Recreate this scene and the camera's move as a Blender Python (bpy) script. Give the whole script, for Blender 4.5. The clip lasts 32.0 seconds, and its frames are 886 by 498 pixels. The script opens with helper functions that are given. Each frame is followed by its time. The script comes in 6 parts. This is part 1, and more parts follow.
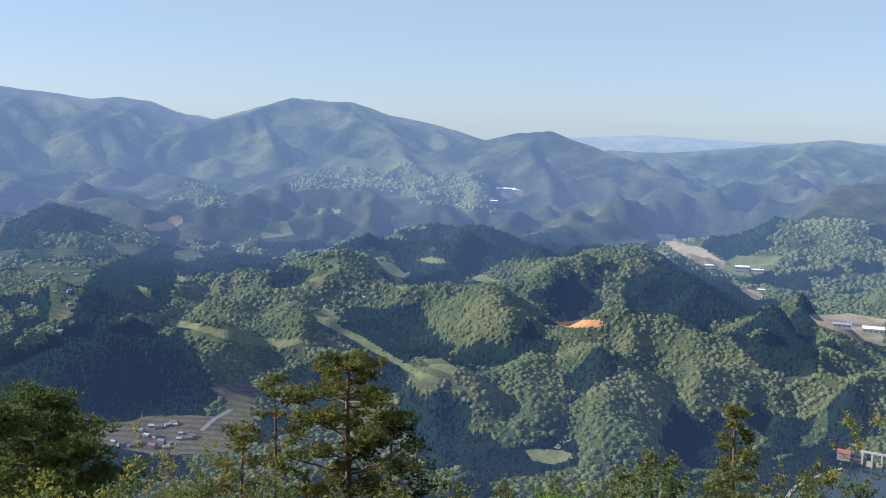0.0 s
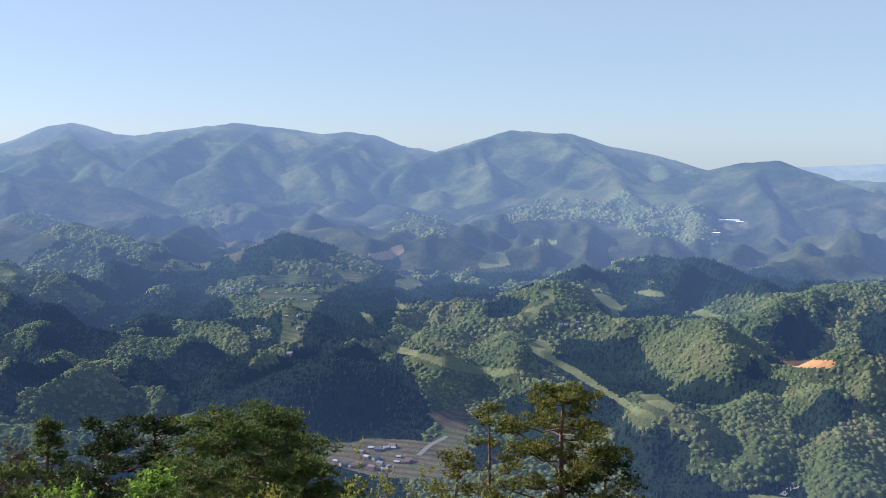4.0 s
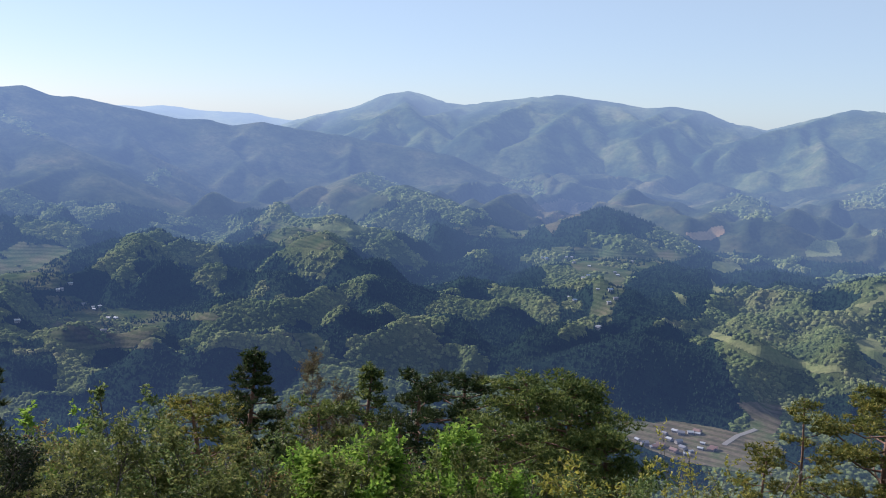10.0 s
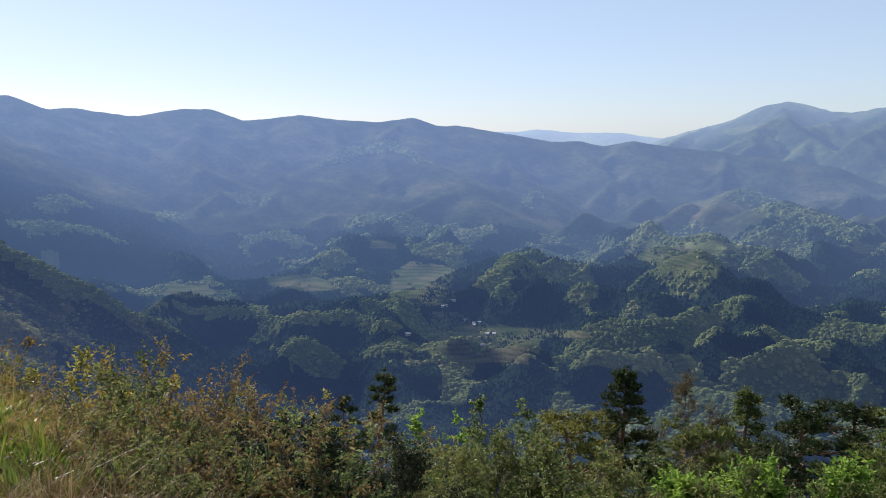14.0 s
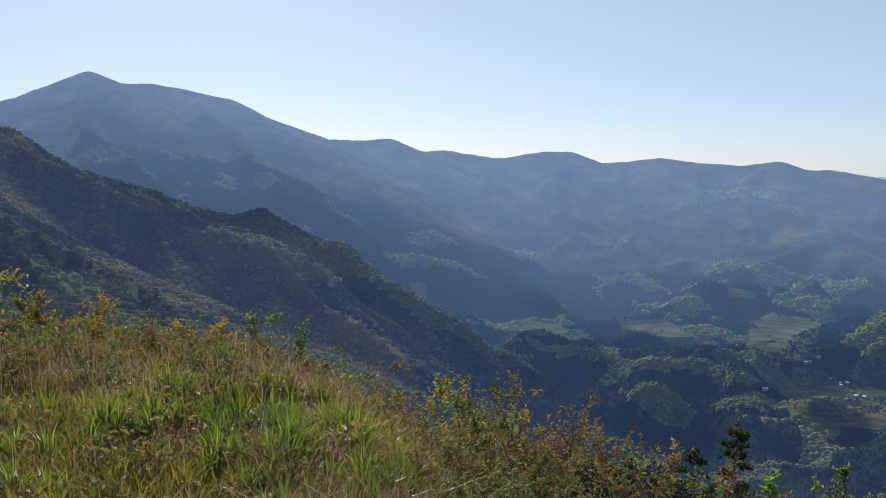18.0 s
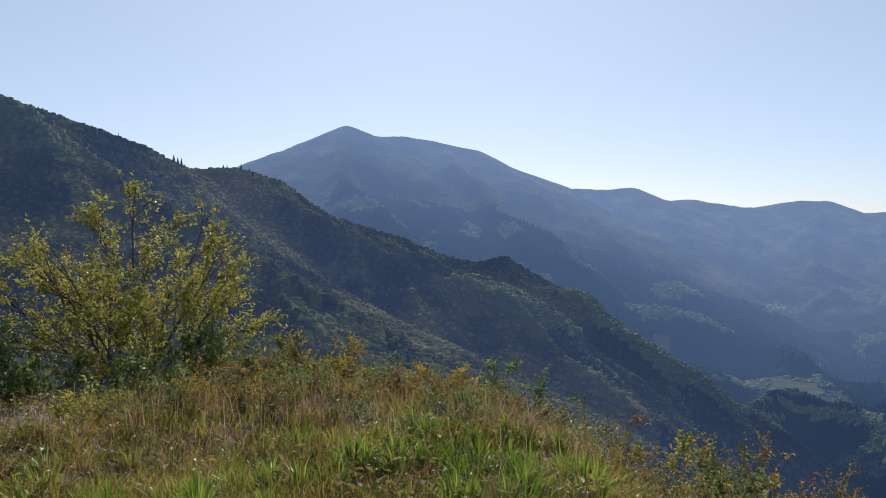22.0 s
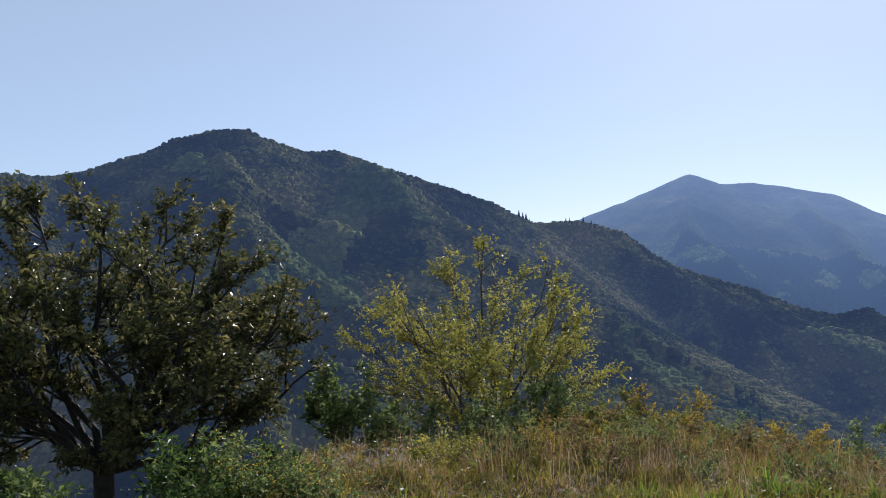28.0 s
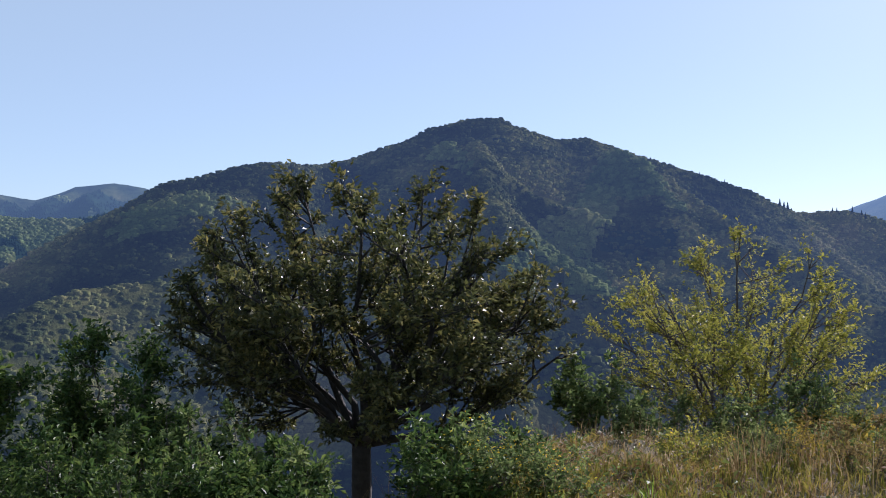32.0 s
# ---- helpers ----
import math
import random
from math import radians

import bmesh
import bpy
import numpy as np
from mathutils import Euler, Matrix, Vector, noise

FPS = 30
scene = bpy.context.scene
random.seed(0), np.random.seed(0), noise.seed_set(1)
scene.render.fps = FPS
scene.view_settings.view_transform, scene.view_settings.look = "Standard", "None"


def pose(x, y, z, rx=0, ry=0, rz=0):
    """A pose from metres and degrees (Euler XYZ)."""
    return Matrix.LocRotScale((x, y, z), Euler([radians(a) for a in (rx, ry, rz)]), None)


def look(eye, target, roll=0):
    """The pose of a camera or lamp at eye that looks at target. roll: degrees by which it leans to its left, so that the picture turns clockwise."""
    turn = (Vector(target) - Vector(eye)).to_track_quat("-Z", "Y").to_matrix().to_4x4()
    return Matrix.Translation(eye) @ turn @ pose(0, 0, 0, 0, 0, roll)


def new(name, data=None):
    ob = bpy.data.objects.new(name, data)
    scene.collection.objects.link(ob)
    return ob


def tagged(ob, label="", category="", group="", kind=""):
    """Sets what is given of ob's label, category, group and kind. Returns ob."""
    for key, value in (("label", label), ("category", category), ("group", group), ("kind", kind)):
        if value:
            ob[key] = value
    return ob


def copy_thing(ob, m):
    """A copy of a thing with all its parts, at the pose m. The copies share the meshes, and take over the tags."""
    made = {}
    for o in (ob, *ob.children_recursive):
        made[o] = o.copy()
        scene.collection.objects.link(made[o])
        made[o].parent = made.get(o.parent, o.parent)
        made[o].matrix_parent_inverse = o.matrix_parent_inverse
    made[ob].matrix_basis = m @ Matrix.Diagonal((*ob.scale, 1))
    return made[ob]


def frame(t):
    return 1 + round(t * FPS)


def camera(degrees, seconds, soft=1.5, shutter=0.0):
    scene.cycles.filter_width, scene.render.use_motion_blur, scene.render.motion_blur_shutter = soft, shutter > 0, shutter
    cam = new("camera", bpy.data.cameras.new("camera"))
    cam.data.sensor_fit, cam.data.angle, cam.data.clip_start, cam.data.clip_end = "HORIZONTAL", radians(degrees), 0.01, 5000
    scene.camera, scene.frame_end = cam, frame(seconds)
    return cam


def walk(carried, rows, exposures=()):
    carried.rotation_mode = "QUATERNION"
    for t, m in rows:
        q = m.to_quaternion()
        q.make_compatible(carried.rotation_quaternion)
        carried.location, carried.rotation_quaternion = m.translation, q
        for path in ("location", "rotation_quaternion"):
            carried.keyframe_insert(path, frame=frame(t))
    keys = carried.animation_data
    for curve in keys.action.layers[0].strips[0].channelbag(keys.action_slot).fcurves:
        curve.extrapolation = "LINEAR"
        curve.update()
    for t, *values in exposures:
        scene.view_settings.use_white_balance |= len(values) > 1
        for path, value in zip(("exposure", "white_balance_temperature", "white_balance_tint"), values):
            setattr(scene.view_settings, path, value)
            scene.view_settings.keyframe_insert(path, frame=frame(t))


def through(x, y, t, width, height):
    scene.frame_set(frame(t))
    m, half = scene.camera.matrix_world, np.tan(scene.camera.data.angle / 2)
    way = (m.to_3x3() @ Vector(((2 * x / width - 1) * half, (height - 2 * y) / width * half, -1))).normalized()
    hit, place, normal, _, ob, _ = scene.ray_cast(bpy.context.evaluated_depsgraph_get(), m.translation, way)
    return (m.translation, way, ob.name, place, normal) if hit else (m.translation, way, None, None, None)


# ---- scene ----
EXPOSURE = 0.7
# A slow pan to the left from a grassy hilltop over a mountain valley.
# The eye is the origin: z is height over the eye, az is degrees to the left of +y.
cam = camera(48.61, 32.0, soft=1.0)
ROWS = [(0, -0.01, -7.30, -1.13), (0.5, 1.59, -6.99, -1.28), (1, 3.19, -6.78, -1.15), (1.5, 4.79, -6.59, -0.94), (2, 6.41, -6.38, -0.71), (2.5, 8.01, -6.17, -0.43), (3, 9.57, -5.99, -0.31), (3.5, 11.08, -5.80, -0.33), (5.5, 17.08, -5.54, -1.23), (6, 18.63, -5.67, -1.42), (6.5, 20.18, -5.90, -1.66), (7, 21.74, -6.12, -1.83), (7.5, 23.28, -6.36, -2.04), (8, 24.77, -6.62, -2.23), (8.5, 26.36, -6.94, -2.34), (9, 27.94, -7.28, -2.32), (9.5, 29.54, -7.53, -2.30), (10, 31.15, -7.67, -2.32), (10.5, 32.74, -7.68, -2.27), (11, 34.72, -7.67, -2.10), (11.5, 37.39, -7.64, -1.62), (12, 40.64, -7.53, -0.97), (12.5, 43.95, -7.39, -0.18), (13, 46.99, -7.38, 0.15), (13.5, 49.77, -7.20, 0.28), (14, 52.38, -6.87, 0.59), (14.5, 55.24, -6.50, 0.48), (15, 58.23, -6.15, 0.28), (15.5, 61.19, -5.83, 0.18), (17.5, 71.10, -4.69, -0.05), (18, 73.01, -4.30, -0.03), (18.5, 75.00, -3.79, -0.06), (19, 76.81, -3.30, 0.03), (19.5, 78.61, -2.81, 0.06), (20, 80.41, -2.40, 0.09), (20.5, 82.26, -2.07, 0.10), (21, 84.15, -1.81, -0.02), (21.5, 85.79, -1.62, -0.26), (22, 87.06, -1.49, -0.35), (22.5, 87.92, -1.37, -0.42), (23, 88.47, -1.27, -0.46), (23.5, 88.73, -1.14, -0.51), (24, 89.44, -0.91, -0.52), (24.5, 90.58, -0.60, -0.36), (25, 92.37, -0.31, -0.15), (25.5, 94.68, -0.01, 0.00), (27.5, 104.45, 1.29, 0.30), (28, 106.85, 1.53, 0.36), (28.5, 109.04, 1.64, 0.36), (29, 110.96, 1.69, 0.33), (29.5, 112.80, 1.74, 0.23), (30, 114.54, 1.73, 0.05), (30.5, 116.23, 1.65, -0.15), (31, 117.89, 1.49, -0.43), (31.5, 119.57, 1.12, -0.61), (32, 121.31, 0.75, -0.89)]
walk(cam, [(t, pose(0, 0, 0, 90 + p, r, y)) for t, y, p, r in ROWS],
     [(0, EXPOSURE - 0.06, 5700, 22), (6, EXPOSURE, 5750, 22), (10, EXPOSURE, 5850, 23), (14, EXPOSURE - 0.1, 6000, 23), (19, EXPOSURE - 0.3, 6050, 21), (25, EXPOSURE - 0.28, 6050, 21), (28, EXPOSURE - 0.2, 5850, 22), (30, EXPOSURE - 0.12, 5750, 23), (32, EXPOSURE - 0.02, 5700, 23)])

# ---- light ----
SUN_AZ, SUN_EL = 87.0, 31.0
world = bpy.data.worlds.new("world")
scene.world = world
world.use_nodes = True
wn = world.node_tree.nodes
sky = wn.new("ShaderNodeTexSky")
sky.sky_type, sky.sun_disc = "NISHITA", False
sky.sun_elevation, sky.sun_rotation = radians(SUN_EL), radians(-SUN_AZ)
sky.altitude, sky.air_density, sky.dust_density, sky.ozone_density = 2000, 0.9, 2.0, 4.0
# thin even haze over a clear sky
haze = wn.new("ShaderNodeMix")
haze.data_type = "RGBA"
haze.inputs[0].default_value, haze.inputs[7].default_value = 0.5, (5.5, 6.6, 5.9, 1)
world.node_tree.links.new(sky.outputs[0], haze.inputs[6])
world.node_tree.links.new(haze.outputs[2], wn["Background"].inputs[0])
wn["Background"].inputs[1].default_value = 0.078
sun = new("sun", bpy.data.lights.new("sun", "SUN"))
sun.data.energy, sun.data.angle, sun.data.color = 5.0, radians(0.55), (1.0, 0.93, 0.82)
sun.matrix_world = look((0, 0, 0), (math.sin(radians(SUN_AZ)) * math.cos(radians(SUN_EL)), -math.cos(radians(SUN_AZ)) * math.cos(radians(SUN_EL)), -math.sin(radians(SUN_EL))))


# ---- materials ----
# aerial haze painted as emission, its colour by parts of 5 km
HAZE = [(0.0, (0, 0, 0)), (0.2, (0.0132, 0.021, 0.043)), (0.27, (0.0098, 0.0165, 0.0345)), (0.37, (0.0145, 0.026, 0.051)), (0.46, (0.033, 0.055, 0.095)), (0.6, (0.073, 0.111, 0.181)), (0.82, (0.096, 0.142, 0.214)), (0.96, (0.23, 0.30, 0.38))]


def material(name):
    m = bpy.data.materials.new(name)
    m.use_nodes = True
    return m, m.node_tree.nodes, m.node_tree.links, m.node_tree.nodes["Principled BSDF"]


def ramp(nodes, stops, mode="LINEAR"):
    r = nodes.new("ShaderNodeValToRGB")
    r.color_ramp.interpolation = mode
    while len(r.color_ramp.elements) < len(stops):
        r.color_ramp.elements.new(0.5)
    for e, (p, c) in zip(r.color_ramp.elements, stops):
        e.position, e.color = p, (*c, 1)
    return r


def noise_at(nodes, links, scale, detail=4, coords=None, rough=0.55):
    n = nodes.new("ShaderNodeTexNoise")
    n.inputs["Scale"].default_value, n.inputs["Detail"].default_value, n.inputs["Roughness"].default_value = scale, detail, rough
    if coords:
        links.new(coords, n.inputs["Vector"])
    return n


def mixed(nodes, links, fac, a, b, blend="MIX"):
    m = nodes.new("ShaderNodeMix")
    m.data_type, m.blend_type = "RGBA", blend
    for socket, value in ((m.inputs[0], fac), (m.inputs[6], a), (m.inputs[7], b)):
        if isinstance(value, (int, float)):
            socket.default_value = value
        elif isinstance(value, tuple):
            socket.default_value = (*value, 1)
        else:
            links.new(value, socket)
    return m.outputs[2]


def bumped(nodes, links, bsdf, height, strength, distance):
    b = nodes.new("ShaderNodeBump")
    b.inputs["Strength"].default_value, b.inputs["Distance"].default_value = strength, distance
    links.new(height, b.inputs["Height"])
    links.new(b.outputs[0], bsdf.inputs["Normal"])


def haze_emission(n, l, b):
    """Haze painted as emission: grows with distance from the lookout, and towards the sun."""
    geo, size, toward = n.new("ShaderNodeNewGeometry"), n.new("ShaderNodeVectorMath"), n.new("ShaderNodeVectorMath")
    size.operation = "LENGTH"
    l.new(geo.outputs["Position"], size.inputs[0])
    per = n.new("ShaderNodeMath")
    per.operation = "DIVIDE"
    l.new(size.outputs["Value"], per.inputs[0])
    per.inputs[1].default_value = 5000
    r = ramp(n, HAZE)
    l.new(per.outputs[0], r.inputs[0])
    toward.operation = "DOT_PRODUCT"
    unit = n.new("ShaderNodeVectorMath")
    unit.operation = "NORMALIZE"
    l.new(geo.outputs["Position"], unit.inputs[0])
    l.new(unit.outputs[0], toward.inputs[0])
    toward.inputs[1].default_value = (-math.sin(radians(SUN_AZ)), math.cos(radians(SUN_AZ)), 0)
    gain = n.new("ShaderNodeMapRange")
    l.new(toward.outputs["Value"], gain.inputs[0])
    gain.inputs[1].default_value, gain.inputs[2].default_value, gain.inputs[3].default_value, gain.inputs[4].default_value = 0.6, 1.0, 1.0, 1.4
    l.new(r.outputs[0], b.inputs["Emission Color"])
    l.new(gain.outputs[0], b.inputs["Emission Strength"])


def woods(name, stops, haze_glow=None, patch=0.008, fine=0.25, relief=3.0):
    """A wood seen from afar: crowns of several greens, patches of kinds of tree, leafy relief."""
    m, n, l, b = material(name)
    geo, obj = n.new("ShaderNodeNewGeometry"), n.new("ShaderNodeTexCoord")
    big = noise_at(n, l, patch, 5, obj.outputs["Object"], 0.65)
    add = n.new("ShaderNodeMath")
    add.operation = "MULTIPLY_ADD"
    l.new(geo.outputs["Random Per Island"], add.inputs[0])
    add.inputs[1].default_value = 0.17
    sub = n.new("ShaderNodeMath")
    sub.operation = "MULTIPLY_ADD"
    l.new(big.outputs[0], sub.inputs[0])
    sub.inputs[1].default_value, sub.inputs[2].default_value = 1.9, -0.55
    l.new(sub.outputs[0], add.inputs[2])
    r = ramp(n, stops)
    l.new(add.outputs[0], r.inputs[0])
    leaf = noise_at(n, l, fine, 5, obj.outputs["Object"], 0.7)
    lr = ramp(n, [(0.3, (0.62, 0.62, 0.62)), (0.7, (1.25, 1.25, 1.25))])
    l.new(leaf.outputs[0], lr.inputs[0])
    l.new(mixed(n, l, 1.0, r.outputs[0], lr.outputs[0], "MULTIPLY"), b.inputs["Base Color"])
    b.inputs["Roughness"].default_value = 0.9
    b.inputs["Specular IOR Level"].default_value = 0.0
    bumped(n, l, b, leaf.outputs[0], 0.9, relief)
    # distance haze is put into the surface's own emission
    if haze_glow:
        haze_emission(n, l, b)
    return m


# ---- the lie of the land ----
def hash2(ix, iy, seed):
    h = (ix.astype(np.int64) * 374761393 + iy.astype(np.int64) * 668265263 + seed * 974634777) & 0x7FFFFFFF
    h = ((h ^ (h >> 13)) * 1274126177) & 0x7FFFFFFF
    return ((h ^ (h >> 16)) & 0xFFFF) / 65535.0


def vnoise(x, y, seed=0):
    ix, iy = np.floor(x), np.floor(y)
    fx, fy = x - ix, y - iy
    ux, uy = fx * fx * (3 - 2 * fx), fy * fy * (3 - 2 * fy)
    a, b = hash2(ix, iy, seed), hash2(ix + 1, iy, seed)
    c, d = hash2(ix, iy + 1, seed), hash2(ix + 1, iy + 1, seed)
    return (a + (b - a) * ux) * (1 - uy) + (c + (d - c) * ux) * uy


def fbm(x, y, octaves=4, seed=0):
    total, amp, norm = 0.0, 1.0, 0.0
    for k in range(octaves):
        total = total + amp * vnoise(x * 2 ** k + 17.3 * k, y * 2 ** k - 9.1 * k, seed + k)
        norm += amp
        amp *= 0.5
    return total / norm


def ridged(x, y, octaves=3, seed=0):
    total, amp, norm = 0.0, 1.0, 0.0
    for k in range(octaves):
        total = total + amp * (1.06 - np.sqrt((2 * vnoise(x * 2 ** k + 5.7 * k, y * 2 ** k + 3.3 * k, seed + k) - 1) ** 2 + 0.03))
        norm += amp
        amp *= 0.5
    return total / norm


def smooth(a, b, x):
    t = np.clip((x - a) / (b - a), 0, 1)
    return t * t * (3 - 2 * t)


def polar(az, r):
    return -r * math.sin(radians(az)), r * math.cos(radians(az))


RIDGES = []


def ridge(slope, gully, *crest):
    """A crest line of (az, elevation seen from the eye, distance), with the slope of its sides and the depth of its gullies."""
    RIDGES.append((crest, slope, gully))


# far range, from its right end to the left
ridge(0.42, 55, (-2.6, -0.95, 4150), (-0.54, -0.32, 4180), (1.4, 0.1, 4200), (3.1, 0.4, 4200), (5.2, 1.1, 4150), (6.9, 1.13, 4150), (8.6, 1.28, 4200), (11.1, 0.55, 4250), (13.0, -0.02, 4350), (13.9, 0.18, 4350), (14.7, 0.18, 4350), (16.5, 0.92, 4300), (18.2, 1.08, 4300), (19.6, 0.95, 4300), (21.1, 1.15, 4300), (23.0, 1.36, 4300), (24.6, 1.54, 4300), (26.0, 1.28, 4350))
ridge(0.42, 55, (26.0, 1.28, 4350), (27.9, 1.06, 4350), (29.8, 0.75, 4400), (31.0, 0.81, 4400), (32.0, 1.16, 4450), (33.15, 1.44, 4450), (34.1, 1.25, 4450), (34.9, 0.76, 4450), (36.5, 0.31, 4500), (38.3, -0.11, 4500), (39.75, -0.6, 4500), (42.0, -1.4, 4550))
ridge(0.42, 40, (-2.2, -0.95, 3800), (-2.85, -0.85, 3750), (-4.3, -0.5, 3650), (-6.26, -0.36, 3600), (-8.4, -1.15, 3550), (-10.3, -1.75, 3450), (-12.3, -2.4, 3350), (-13.9, -3.3, 3250), (-15.5, -4.4, 3100))
ridge(0.36, 35, (9.85, -5.4, 3000), (7.9, -3.15, 3250), (5.3, -1.76, 3500), (3.05, -0.95, 3700), (0.74, -1.6, 3600), (-1.6, -2.7, 3400), (-3.9, -3.95, 3100))
# faint ranges at the edge of sight
ridge(0.3, 15, (-28, -0.60, 4850), (-24.2, -0.60, 4850), (-20.9, -0.62, 4850), (-18.9, -0.73, 4850), (-15.0, -0.60, 4850), (-11.85, -0.45, 4850), (-7.4, -0.68, 4850), (-4, -1.00, 4850))
ridge(0.33, 40, (-32, -0.9, 4300), (-24.2, -0.75, 4300), (-21.75, -0.48, 4300), (-19.5, -0.72, 4300), (-16.5, -1.07, 4250), (-12.5, -1.43, 4250), (-9.7, -1.35, 4300))
ridge(0.3, 15, (52, -0.10, 4850), (48.1, -0.10, 4850), (46.96, 0.01, 4850), (44.6, -0.20, 4850), (42.2, -0.25, 4850), (40.3, -0.50, 4850), (37, -0.80, 4850))
ridge(0.38, 40, (-13.4, -6.2, 2500), (-15.2, -5.18, 2550), (-17.3, -4.14, 2600), (-19.6, -3.57, 2650), (-21.9, -2.86, 2700), (-24.4, -2.66, 2750), (-30, -2.4, 2800))
# left range and the great peak
ridge(0.42, 24, (30.6, -2.15, 3200), (33.9, -1.68, 3250), (37.1, -1.25, 3300), (39.4, -1.0, 3300), (41.5, -0.65, 3300), (43.1, -0.92, 3300), (44.3, -0.66, 3300), (46.2, -0.65, 3300), (48.5, -0.18, 3300), (50.1, 0.06, 3300), (51.6, 0.36, 3300), (52.8, 0.33, 3300), (54.1, 0.8, 3300), (56.2, 0.58, 3300), (58.9, 0.8, 3300), (60.7, 1.06, 3300), (62.4, 0.8, 3300), (63.9, 0.73, 3300), (65.6, 1.4, 3300), (67.2, 1.42, 3300), (68.4, 1.24, 3300), (69.8, 1.0, 3300))
ridge(0.46, 22, (69.8, 1.0, 3300), (72.8, 1.46, 3250), (74.5, 1.43, 3200), (76.1, 2.18, 3200), (77.6, 2.03, 3200), (79.6, 2.08, 3150), (82.8, 3.2, 3100), (85.4, 4.4, 3050), (89.2, 5.05, 3050), (91.1, 5.08, 3000), (92.6, 5.68, 3000), (94.7, 4.66, 3000), (96.8, 4.0, 3000), (98.6, 3.15, 3000), (101, 2.6, 3000), (105, 2.0, 3000))
ridge(0.4, 30, (61.6, -2.7, 2800), (58, -1.0, 3000), (55, -0.85, 3050), (52.4, -2.1, 2850), (50.4, -3.8, 2650))
# the shaded mountain close by, and its long spur down into the valley
ridge(0.66, 46, (148, -2.8, 820), (145.6, -1.36, 850), (144, -0.13, 880), (142, 1.2, 900), (140, 2.02, 920), (138.2, 3.19, 940), (137, 4.2, 950), (134.5, 4.77, 960), (132.9, 5.28, 970), (131.3, 5.54, 980), (128.8, 5.45, 1000), (126.8, 5.91, 1010), (124.1, 6.81, 1020), (121.9, 7.81, 1030), (119.95, 8.27, 1040), (118.3, 8.42, 1040), (117, 7.87, 1040), (115.1, 7.26, 1050), (112.9, 7.05, 1060))
ridge(0.66, 34, (112.9, 7.05, 1060), (110, 6.13, 1070), (107.1, 5.27, 1080), (104, 4.3, 1100), (101.5, 2.95, 1110), (99.4, 3.1, 1120), (96.9, 2.5, 1130), (94.4, 0.75, 1150), (91.5, -0.2, 1180), (89.5, -0.8, 1200), (86.9, -1.85, 1220), (84.9, -2.25, 1240), (83.6, -1.9, 1250), (82, -2.85, 1270), (80.3, -4.15, 1300), (78.3, -5.5, 1340), (76, -7.15, 1380), (73.8, -8.7, 1430), (70.8, -10.5, 1510), (68.3, -11.35, 1600), (65.8, -11.8, 1680))
ridge(0.5, 15, (101.0, 2.3, 1090), (100.9, -2.5, 800), (98.7, -3.0, 720), (95.8, -4.9, 680), (93.2, -7.0, 640), (90, -10, 620))
ridge(0.5, 15, (113.0, 6.2, 1040), (111.5, 4.9, 960), (108.6, 3.8, 900), (107.0, 1.8, 840), (104.5, -2.0, 760))
ridge(0.62, 12, (137.5, -1.3, 700), (141.0, -1.7, 680), (143.4, -2.6, 640), (145.6, -3.8, 600), (150, -6.0, 560))
ridge(0.5, 40, (137.0, 3.6, 2600), (138.5, 3.95, 2600), (140.0, 4.1, 2600), (141.7, 3.84, 2600), (144.0, 3.0, 2600), (145.7, 3.3, 2600), (150, 3.8, 2600), (160, 3.0, 2600))
ridge(0.5, 30, (138.0, 2.8, 1900), (139.4, 2.62, 1900), (141.4, 2.1, 1900), (144.0, 2.02, 1900), (145.7, 2.1, 1900), (155, 2.6, 1900))
# hills on the valley floor
ridge(0.5, 10, (25.0, -14.0, 1180), (21.7, -12.7, 1200), (19.0, -12.0, 1220), (16.2, -12.5, 1220), (13.75, -14.2, 1190), (12.8, -15.8, 1150))
ridge(0.42, 25, (-3.5, -9.3, 1900), (-5.0, -8.7, 1900), (-8.0, -8.0, 1900), (-11.2, -7.65, 1880), (-13.8, -8.0, 1850), (-15.7, -8.6, 1800), (-17.9, -10.0, 1700), (-20.1, -11.2, 1620))
ridge(0.48, 18, (-9.0, -17.2, 1080), (-10.6, -15.2, 1180), (-12.5, -13.8, 1300), (-14.7, -14.2, 1300), (-18.5, -14.5, 1280), (-21.5, -15.1, 1230), (-24.2, -15.7, 1180))
ridge(0.42, 12, (15.5, -4.55, 2900), (14.1, -3.55, 2900), (12.4, -4.1, 2880), (11.1, -5.2, 2850))
ridge(0.45, 18, (51.8, -9.2, 1950), (49.1, -8.1, 1950), (46.8, -7.65, 1950), (44.5, -8.3, 1930), (41.8, -10.2, 1900))
ridge(0.42, 20, (36.1, -5.0, 2600), (33.2, -4.0, 2600), (30.5, -4.9, 2500), (27.8, -6.1, 2400), (25.5, -7.3, 2300))
ridge(0.42, 20, (45.2, -8.5, 2150), (41.5, -6.5, 2350), (37.9, -5.2, 2550), (35.7, -3.3, 2850))
ridge(0.45, 18, (37.6, -12.1, 1480), (35.0, -10.1, 1560), (33.7, -9.6, 1580), (30.3, -10.3, 1560), (27.0, -11.0, 1530), (24.6, -12.1, 1500))
ridge(0.45, 16, (24.5, -6.9, 2350), (22.9, -5.2, 2420), (21.6, -4.7, 2430), (19.3, -5.4, 2400), (17.3, -6.6, 2350))
ridge(0.4, 12, (66, -11.6, 1560), (60, -12.3, 1480), (54, -12.9, 1420), (48, -13.3, 1360))

